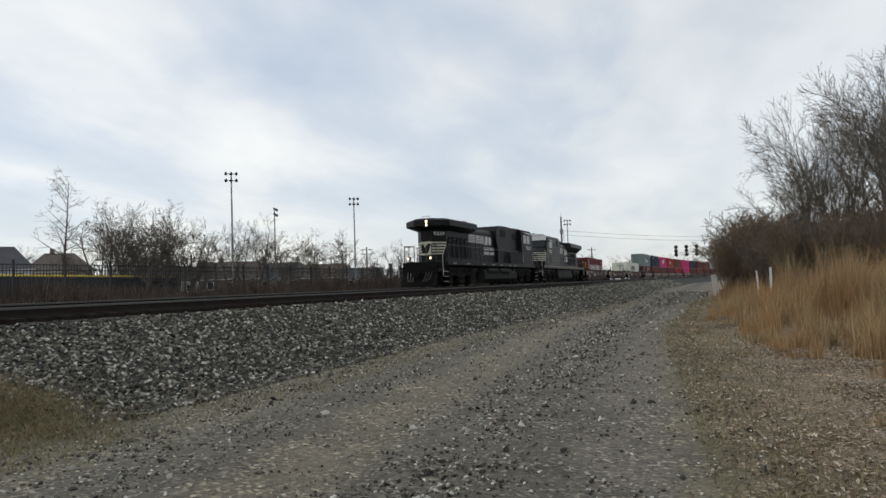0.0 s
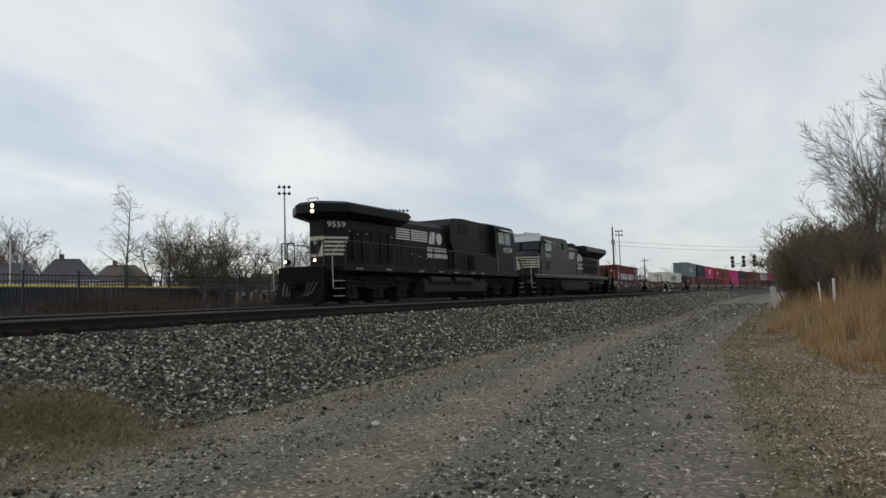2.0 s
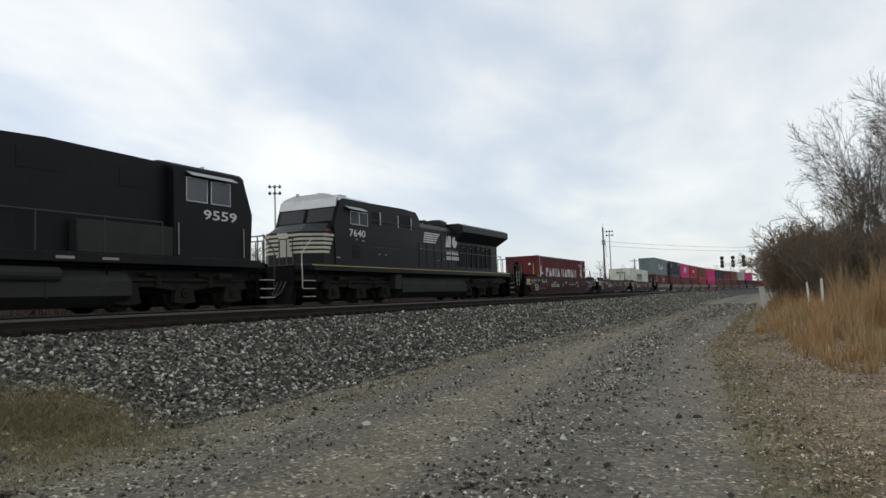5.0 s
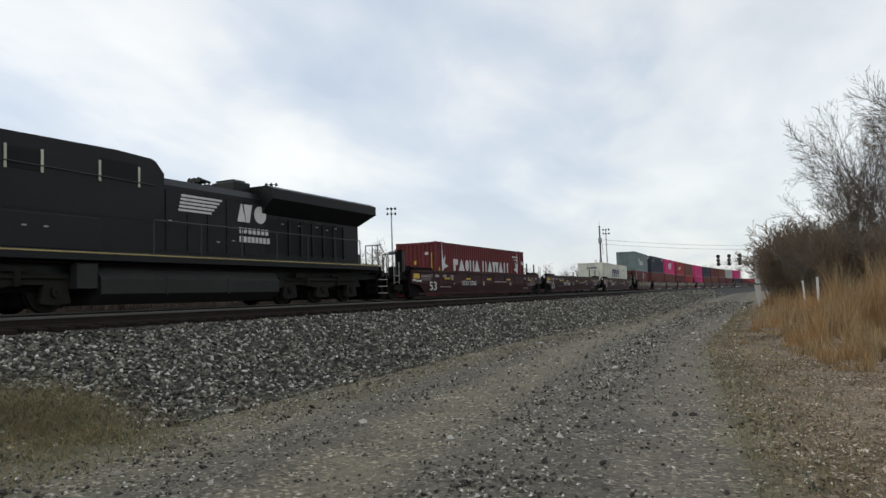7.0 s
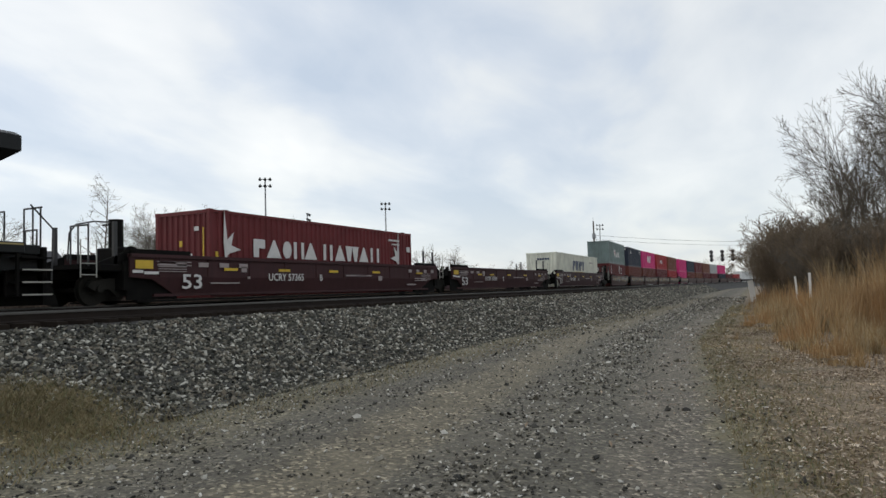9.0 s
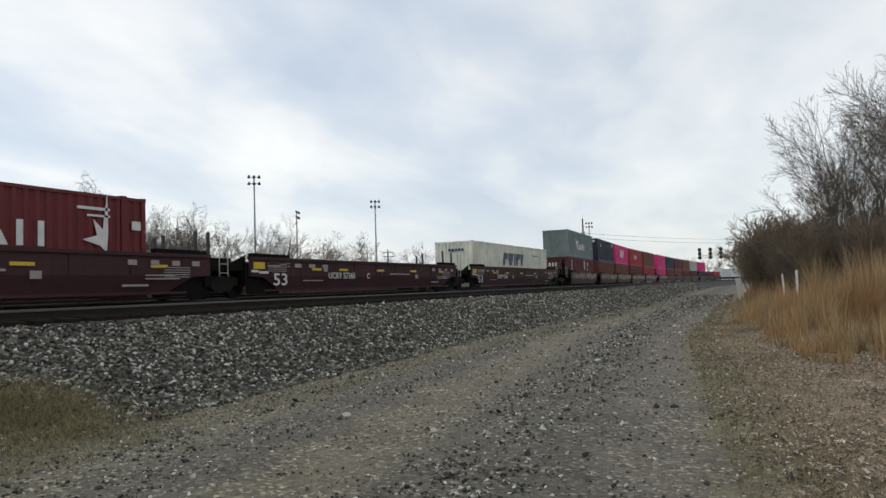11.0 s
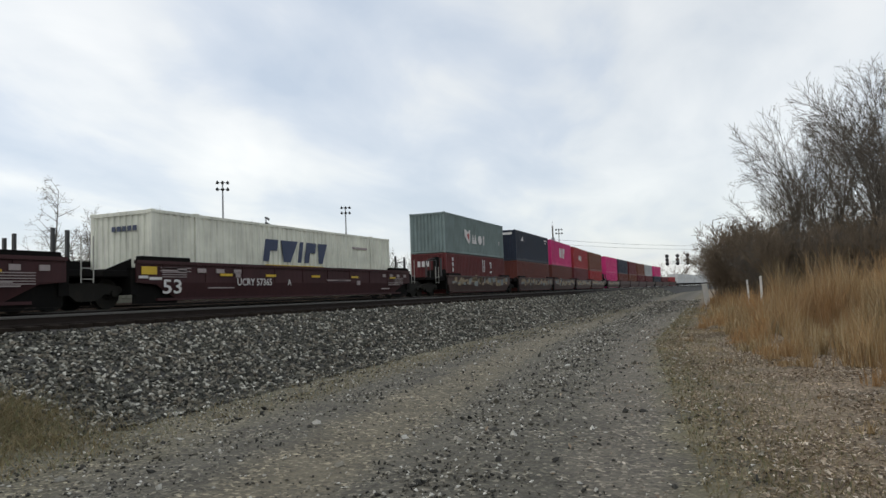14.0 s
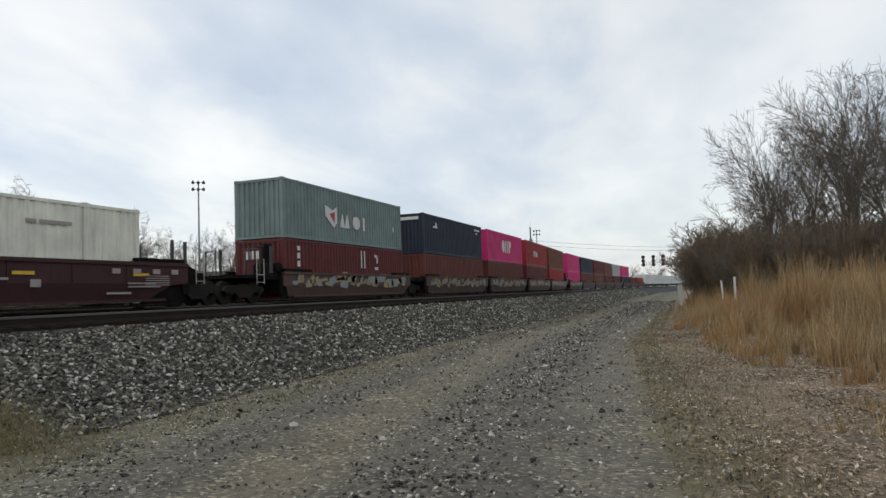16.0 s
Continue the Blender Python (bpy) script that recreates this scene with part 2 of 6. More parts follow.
def ground_material():
    """Gravel lane with worn wheel tracks, leaf-strewn verge, dark ballast bank and grassland, by place across the line."""
    n = Nodes("ground_gravel_and_verge")
    p = n.position()
    x, y, z = n.split(p)
    wob = n.math("MULTIPLY", n.math("SUBTRACT", n.noise(p, 0.8, 5, 0.65), 0.5), 0.9)
    drift = n.math("ADD", n.math("MULTIPLY", n.math("MINIMUM", y, 22.0), 0.12), n.math("MULTIPLY", n.math("MAXIMUM", n.math("SUBTRACT", y, 22.0), 0.0), 0.025))
    v = n.math("DIVIDE", n.math("ADD", n.math("ADD", n.math("ADD", x, drift), wob), 12.0), 20.0)      # -12..8 m across the lane

    def at(m):
        return (m + 12.0) / 20.0
    gravel, dirt, green = (0.106, 0.096, 0.072), (0.155, 0.134, 0.092), (0.125, 0.112, 0.060)
    col = n.ramp(v, [(at(-6.9), (0.120, 0.110, 0.074)), (at(-5.6), (0.140, 0.124, 0.084)), (at(-5.0), gravel), (at(-4.2), gravel), (at(-3.75), dirt), (at(-2.95), dirt), (at(-2.5), gravel),
                     (at(-0.9), gravel), (at(-0.45), (0.138, 0.121, 0.092)), (at(0.10), (0.138, 0.121, 0.092)), (at(0.5), (0.142, 0.125, 0.076)), (at(1.4), (0.20, 0.155, 0.102)), (at(3.0), (0.225, 0.168, 0.110))])
    foot = n.math("ADD", n.math("MULTIPLY", n.math("MINIMUM", n.math("MAXIMUM", n.math("SUBTRACT", y, 8.0), 0.0), 13.0), 0.05), n.math("MULTIPLY", n.math("MINIMUM", n.math("MAXIMUM", n.math("SUBTRACT", y, 55.0), 0.0), 60.0), 0.033))
    past = n.math("MINIMUM", n.math("MAXIMUM", n.math("SUBTRACT", y, 150.0), 0.0), 260.0)
    foot = n.math("SUBTRACT", foot, n.math("DIVIDE", n.math("MULTIPLY", past, past), 1960.0))
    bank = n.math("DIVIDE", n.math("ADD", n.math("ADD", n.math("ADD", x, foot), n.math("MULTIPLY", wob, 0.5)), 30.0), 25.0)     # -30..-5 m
    # track bed near-black: oily ballast, with the shadow beneath the rails painted in
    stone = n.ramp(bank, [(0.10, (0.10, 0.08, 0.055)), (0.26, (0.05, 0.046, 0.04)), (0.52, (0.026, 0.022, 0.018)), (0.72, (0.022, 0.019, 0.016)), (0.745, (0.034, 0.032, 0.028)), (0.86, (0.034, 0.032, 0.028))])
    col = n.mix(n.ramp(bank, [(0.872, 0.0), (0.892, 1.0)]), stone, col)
    dx, dy = n.math("DIVIDE", n.math("ADD", x, 8.7), 1.1), n.math("DIVIDE", n.math("SUBTRACT", y, 5.7), 1.3)
    heap = n.math("ADD", n.math("ADD", n.math("MULTIPLY", dx, dx), n.math("MULTIPLY", dy, dy)), n.math("MULTIPLY", wob, 0.6))
    col = n.mix(n.ramp(heap, [(0.85, 1.0), (1.0, 0.0)]), col, (0.15, 0.125, 0.075))
    grain = n.cells(p, 26.0)
    speck = n.ramp(n.split(grain)[0], [(0.0, 0.40), (0.35, 0.75), (0.7, 1.05), (0.88, 1.6), (1.0, 3.2)])
    coarse = n.ramp(n.split(n.cells(p, 7.0))[0], [(0.0, 0.62), (0.5, 0.95), (0.85, 1.2), (1.0, 1.7)])
    far_on = n.math("MULTIPLY", n.math("DIVIDE", n.math("SUBTRACT", y, 14.0), 30.0, True), 0.9)
    speck = n.mix(far_on, speck, coarse)
    stony = n.ramp(n.noise(p, 1.4, 4), [(0.36, 0.35), (0.60, 1.0)])
    col = n.mix(stony, col, n.mix(1.0, col, speck, "MULTIPLY"))
    patch = n.ramp(n.noise(p, 0.8, 5, 0.6), [(0.3, 0.80), (0.7, 1.18)])
    col = n.mix(1.0, col, patch, "MULTIPLY")
    moss = n.math("MULTIPLY", n.ramp(n.noise(p, 1.1, 4, 0.6), [(0.55, 0.0), (0.72, 0.7)]), n.ramp(v, [(at(-7.4), 0.6), (at(-5.6), 0.9), (at(-5.0), 0.1), (at(0.1), 0.1), (at(0.5), 0.9), (at(1.6), 0.35), (at(8), 0.5)]))
    col = n.mix(moss, col, green)
    bare = n.math("MULTIPLY", n.ramp(n.noise(p, 1.7, 5, 0.65), [(0.52, 0.0), (0.64, 0.75)]), n.ramp(v, [(at(0.2), 0.0), (at(0.8), 1.0)]))
    col = n.mix(bare, col, (0.085, 0.070, 0.050))
    n.bump(n.math("ADD", n.cells(p, 26.0, "Distance"), n.noise(p, 9, 5)), 0.55, 0.03)
    return n.done(col, 0.95)


ground_mat = ground_material()

# ---------------------------------------------------------------- mesh tools


def box(bm, x0, x1, y0, y1, z0, z1, bevel=0.0):
    r = bmesh.ops.create_cube(bm, size=1.0)
    vs = r["verts"]
    for v in vs:
        v.co = Vector(((x0 + x1) / 2 + v.co.x * (x1 - x0), (y0 + y1) / 2 + v.co.y * (y1 - y0), (z0 + z1) / 2 + v.co.z * (z1 - z0)))
    if bevel:
        es = list({e for v in vs for e in v.link_edges})
        bmesh.ops.bevel(bm, geom=es, offset=bevel, segments=1, affect="EDGES", profile=0.5)
    return vs


def rod(bm, a, b, r, seg=8, r2=None):
    a, b = Vector(a), Vector(b)
    d = b - a
    m = Matrix.Translation((a + b) / 2) @ d.to_track_quat("Z", "Y").to_matrix().to_4x4()
    bmesh.ops.create_cone(bm, cap_ends=True, segments=seg, radius1=r, radius2=r if r2 is None else r2, depth=d.length, matrix=m)


def prism(bm, profile, a, b, axis="y"):
    """A closed outline carried from a to b: (x, z) along y, (y, z) along x."""
    def co(p, s):
        return (p[0], s, p[1]) if axis == "y" else (s, p[0], p[1]) if axis == "x" else (p[0], p[1], s)
    v0 = [bm.verts.new(co(p, a)) for p in profile]
    v1 = [bm.verts.new(co(p, b)) for p in profile]
    n = len(profile)
    for i in range(n):
        bm.faces.new((v0[i], v0[(i + 1) % n], v1[(i + 1) % n], v1[i]))
    bm.faces.new(v0[::-1])
    bm.faces.new(v1)
    return v0 + v1


def loft(bm, levels):
    """A closed skin over outlines of equally many (x, y) points, rows of (z, outline)."""
    rings = [[bm.verts.new((x, y, z)) for x, y in outline] for z, outline in levels]
    n = len(rings[0])
    for lo, hi in zip(rings, rings[1:]):
        for i in range(n):
            bm.faces.new((lo[i], lo[(i + 1) % n], hi[(i + 1) % n], hi[i]))
    bm.faces.new(rings[0][::-1])
    bm.faces.new(rings[-1])


def bevelled_plan(flat, half, y_end, depth, y_back):
    """An outline whose far end (towards y_end) has its corners cut off."""
    s = 1 if y_end > y_back else -1
    return [(-half, y_back), (-half, y_end - s * depth), (-flat, y_end), (flat, y_end), (half, y_end - s * depth), (half, y_back)]


def finish(bm, name, material):
    bmesh.ops.recalc_face_normals(bm, faces=bm.faces)
    me = bpy.data.meshes.new(name)
    bm.to_mesh(me)
    bm.free()
    me.materials.append(material)
    return me


def part(name, bm, material, parent, label=""):
    ob = new(name, finish(bm, name, material))
    ob.parent = parent
    return tagged(ob, label)


def one(name, material, parent, make, label=""):
    bm = bmesh.new()
    make(bm)
    return part(name, bm, material, parent, label)


def pieces(name, material, parent, make, label=""):
    """Like one(), but every loose piece becomes a part of its own."""
    bm = bmesh.new()
    make(bm)
    left = set(bm.verts)
    groups = []
    while left:
        todo, got = [left.pop()], []
        while todo:
            v = todo.pop()
            got.append(v)
            for e in v.link_edges:
                o = e.other_vert(v)
                if o in left:
                    left.discard(o)
                    todo.append(o)
        groups.append(got)
    for got in groups:
        sub, where = bmesh.new(), {}
        for v in got:
            where[v] = sub.verts.new(v.co)
        for f in {f for v in got for f in v.link_faces}:
            sub.faces.new([where[v] for v in f.verts])
        part(name, sub, material, parent, label)
    bm.free()


def thing(name, label, category, m=None, group="", kind=""):
    ob = new(name)
    ob.empty_display_size = 0.2
    if m is not None:
        ob.matrix_basis = m
    return tagged(ob, label, category, group, kind)


def raw_mesh(name, verts, faces, material, smooth=False):
    """A mesh out of arrays; faces all have the same number of corners."""
    verts, faces = np.asarray(verts, np.float32), np.asarray(faces, np.int32)
    me = bpy.data.meshes.new(name)
    me.vertices.add(len(verts))
    me.vertices.foreach_set("co", verts.ravel())
    k = faces.shape[1]
    me.loops.add(faces.size)
    me.loops.foreach_set("vertex_index", faces.ravel())
    me.polygons.add(len(faces))
    me.polygons.foreach_set("loop_start", np.arange(len(faces), dtype=np.int32) * k)
    me.polygons.foreach_set("loop_total", np.full(len(faces), k, np.int32))
    me.polygons.foreach_set("use_smooth", np.full(len(faces), smooth))
    me.materials.append(material)
    me.update(calc_edges=True)
    me.validate()
    return me


def lettering(name, text, size, material, parent, where, side=1, width=None, label=""):
    """Raised characters on a side of a car: side +1 faces +x, -1 faces -x. where: the lower left corner."""
    cu = bpy.data.curves.new(name, "FONT")
    cu.body, cu.size, cu.extrude, cu.resolution_u, cu.offset = text, size, 0.004, 2, size * 0.012
    tmp = bpy.data.objects.new(name, cu)
    scene.collection.objects.link(tmp)
    bpy.context.view_layer.update()
    me = bpy.data.meshes.new_from_object(tmp)
    bpy.data.objects.remove(tmp)
    co = np.empty(len(me.vertices) * 3, np.float32)
    me.vertices.foreach_get("co", co)
    co = co.reshape(-1, 3)
    if width:
        co[:, 0] *= width / max(1e-6, np.ptp(co[:, 0]))
    me.vertices.foreach_set("co", co.ravel())
    me.materials.clear()
    me.materials.append(material)
    ob = new(name, me)
    ob.parent = parent
    ob.matrix_basis = Matrix.Translation(where) @ pose(0, 0, 0, 90, 0, 90 * side)
    return tagged(ob, label)


def bars(name, material, parent, x, rows, label="", lean=0.0, thick=0.012):
    """Flat raised shapes on a car's side at x: rows of (y0, y1, z0, z1)."""
    for y0, y1, z0, z1 in rows:
        bm = bmesh.new()
        for v in box(bm, x - thick, x + thick, y0, y1, z0, z1):
            v.co.y += lean * (v.co.z - z0)
        part(name, bm, material, parent, label)


def brand_shapes(name, material, parent, x, z0, height, shapes, label, lean=0.0):
    """Plain shapes in place of a brand's lettering: rows of (kind, y0, width)."""
    for kind, y0, wd in shapes:
        out = {"tri": [(0, 0), (wd, 0), (wd * 0.55, 1), (wd * 0.45, 1)],
               "block": [(0, 0), (wd, 0), (wd, 1), (0, 1)],
               "step": [(0, 0), (wd * 0.45, 0), (wd * 0.45, 0.5), (wd, 0.5), (wd, 1), (0, 1)],
               "vee": [(wd * 0.3, 0), (wd * 0.7, 0), (wd, 1), (0, 1)],
               "disc": [(wd * (0.5 + 0.5 * math.cos(k * math.pi / 8)), 0.5 + 0.5 * math.sin(k * math.pi / 8)) for k in range(16)]}[kind]
        one(name, material, parent, lambda bm: prism(bm, [(y0 + a + lean * q * height, z0 + q * height) for a, q in out], x - 0.008, x + 0.008, "x"), label)


# ---------------------------------------------------------------- the line


def smooth01(v):
    v = np.clip(v, 0, 1)
    return v * v * (3 - 2 * v)


def bend(y):
    """How far the line lies to the right of its straight course at y."""
    y = np.asarray(y, float)
    return -2.0 * smooth01((y - 55) / 60) + np.minimum(np.maximum(0, y - 150), 260) ** 2 / (2 * 980)


def toe(y):
    """Where the ballast bank meets the lane."""
    return -8.05 - 0.05 * np.clip(np.asarray(y, float) - 8, 0, 13)


def lane(y):
    """How far the lane has drawn over towards the line at y."""
    y = np.asarray(y, float)
    return 0.12 * np.minimum(y, 22) + 0.025 * np.maximum(y - 22, 0)


def ground_z(x, y):
    x, y = np.asarray(x, float), np.asarray(y, float)
    xs = x - bend(y)
    t = toe(y)
    bank = np.clip((t - xs) / (t + 11.85), 0, 1) * 1.27
    bank = bank + 0.06 * smooth01((-14.9 - xs) / 1.2)
    bank = np.where(xs < -24.6, 1.33 - 0.48 * smooth01((-24.6 - xs) / 1.6), bank)
    z = bank + 0.10 * smooth01((x - 1.0) / 6.0)
    z = z + 0.12 * np.exp(-(((x + 8.7) / 1.1) ** 2 + ((y - 5.7) / 1.3) ** 2) ** 2) * (xs > -13.5)
    s = x + lane(y)
    crown = 0.03 * np.cos((s + 1.55) * 2 * np.pi / 2.8) * ((s > -4.6) & (s < 1.2) & (y < 120))
    return z + crown


def make_ground():
    xs = np.concatenate([[-2500, -1200, -600, -300, -160, -100, -70, -50, -40, -33, -29], np.arange(-27.5, 12.1, 0.4), [14, 17, 22, 30, 45, 80, 160, 400, 1000, 2500]])
    ys = np.concatenate([[-2500, -1000, -300, -100, -40, -15, -6], np.arange(-2, 50, 0.4), np.arange(50, 330, 3.0), [340, 370, 420, 500, 700, 1200, 2600]])
    gx, gy = np.meshgrid(xs, ys)
    gz = ground_z(gx, gy)
    rng = np.random.default_rng(3)
    near = (np.abs(gx) < 26) & (gy > -2) & (gy < 50)
    gz = gz + near * rng.normal(0, 0.010, gx.shape)
    verts = np.stack([gx, gy, gz], -1).reshape(-1, 3)
    nx, ny = len(xs), len(ys)
    i = (np.arange(ny - 1)[:, None] * nx + np.arange(nx - 1)[None, :]).ravel()
    faces = np.stack([i, i + 1, i + nx + 1, i + nx], -1)
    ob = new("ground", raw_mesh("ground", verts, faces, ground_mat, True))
    tagged(ob, "gravel service lane, ballast bank and dry grassland", "ground", kind="structure")


make_ground()

RAIL_PROFILE = [(-0.075, 0), (0.075, 0), (0.075, 0.012), (0.012, 0.035), (0.010, 0.135), (0.036, 0.145), (0.036, 0.176), (0.028, 0.182),
                (-0.028, 0.182), (-0.036, 0.176), (-0.036, 0.145), (-0.010, 0.135), (-0.012, 0.035), (-0.075, 0.012)]


def rail_mesh(off, top):
    ys = np.concatenate([[-300, -60], np.arange(-30, 400, 4.0), [460]])
    verts, faces = [], []
    n = len(RAIL_PROFILE)
    for y in ys:
        for px, pz in RAIL_PROFILE:
            verts.append((off + px + float(bend(y)), y, top - 0.182 + pz))
    for k in range(len(ys) - 1):
        for i in range(n):
            faces.append((k * n + i, k * n + (i + 1) % n, (k + 1) * n + (i + 1) % n, (k + 1) * n + i))
    me = raw_mesh("rail", verts, faces, rail_side)
    me.materials.append(rail_head)
    for pl in me.polygons:
        if pl.index % n in (5, 6, 7, 8, 9):
            pl.material_index = 1
    return me


def make_track(name, centre, top, label):
    tr = thing(name, label, "railway track", kind="structure")
    for s in (-0.754, 0.754):
        r = new("rail", rail_mesh(centre + s, top))
        r.parent = tr
    bm = bmesh.new()
    box(bm, -1.3, 1.3, -0.115, 0.115, -0.17, 0.0, 0.012)
    me = finish(bm, "sleeper", sleeper_mat)
    for k in range(110):
        y = 2.0 + k * 0.55
        o = new("sleeper", me)
        o.parent = tr
        o.location = (centre + float(bend(y)), y, top - 0.186)
    return tr


sleeper_mat = dull(painted("sleeper_creosote", (0.026, 0.020, 0.016), 0.95, (0.016, 0.013, 0.010), 0.5, False), 0.1)
make_track("railway_track", TRACK, RAIL, "rusty steel rails on dark sleepers under the train")
make_track("near_railway_track", NEAR_TRACK, NEAR_RAIL, "empty pair of rusty rails on dark sleepers in grey ballast")

# ---------------------------------------------------------------- the train: one long run of cars

WHEELS = []               # (wheelset, local pose, radius, sense)
RIDERS = []               # (thing, place along the train, wheelbase, height, half turn)


def ride(ob, u, base, z=0.0, half_turn=False):
    RIDERS.append((ob, u, base, z, half_turn))
    return ob


def wheelset_mesh(r):
    bm = bmesh.new()
    rod(bm, (-0.95, 0, 0), (0.95, 0, 0), 0.075, 8)
    for s in (-1, 1):
        rod(bm, (s * 0.69, 0, 0), (s * 0.82, 0, 0), r, 24)
        rod(bm, (s * 0.665, 0, 0), (s * 0.69, 0, 0), r + 0.028, 24)
        rod(bm, (s * 0.82, 0, 0), (s * 0.875, 0, 0), r * 0.42, 12, r * 0.3)
        for k in range(4):
            a = k * math.pi / 2
            rod(bm, (s * 0.815, math.cos(a) * r * 0.7, math.sin(a) * r * 0.7), (s * 0.83, math.cos(a) * r * 0.7, math.sin(a) * r * 0.7), r * 0.12, 6)
    return finish(bm, "wheelset", truck_mat)


WHEEL_BIG, WHEEL_SMALL = wheelset_mesh(0.52), wheelset_mesh(0.44)


def wheelset(parent, y, r, sense=1, turning=True):
    ob = new("wheelset", WHEEL_BIG if r > 0.5 else WHEEL_SMALL)
    ob.parent = parent
    ob.location = (0, y, r)
    if turning:
        WHEELS.append((ob, (0, y, r), r, sense))
    return ob


def loco_truck(loco, yc, sense):
    def frame_(bm):
        for s in (-1, 1):
            x0, x1 = (0.98, 1.16) if s > 0 else (-1.16, -0.98)
            prism(bm, [(yc - 2.75, 0.62), (yc - 2.55, 0.98), (yc + 2.55, 0.98), (yc + 2.75, 0.62), (yc + 2.2, 0.60), (yc + 1.7, 0.70), (yc + 1.05, 0.70),
                       (yc + 0.5, 0.60), (yc - 0.5, 0.60), (yc - 1.05, 0.70), (yc - 1.7, 0.70), (yc - 2.2, 0.60)], x0, x1, "x")
            for k in (-1, 0, 1):
                y = yc + k * 2.03
                prism(bm, [(y - 0.42, 0.24), (y - 0.30, 0.75), (y + 0.30, 0.75), (y + 0.42, 0.24), (y + 0.2, 0.2), (y - 0.2, 0.2)], x0 + 0.01 * s, x1 + 0.03 * s, "x")
                rod(bm, (s * 1.1, y, 0.52), (s * 1.26, y, 0.52), 0.16, 10)
                rod(bm, (s * 1.26, y, 0.52), (s * 1.29, y, 0.52), 0.07, 8)
            for k in (-0.5, 0.5):
                y = yc + k * 2.03
                rod(bm, (s * 1.18, y, 0.66), (s * 1.18, y, 1.02), 0.10, 8)
                box(bm, s * 1.12, s * 1.24, y - 0.5, y + 0.5, 1.02, 1.10)
            rod(bm, (s * 1.2, yc - 2.3, 0.88), (s * 1.2, yc + 2.3, 0.88), 0.04, 6)
            rod(bm, (s * 1.22, yc + 1.3, 1.02), (s * 1.22, yc + 1.85, 1.02), 0.12, 8)
    tr = one("truck", truck_mat, loco, frame_, "dusty grey-brown three-axle truck frame")
    for k in (-1, 0, 1):
        wheelset(tr, yc + k * 2.03, 0.52, sense)
    return tr


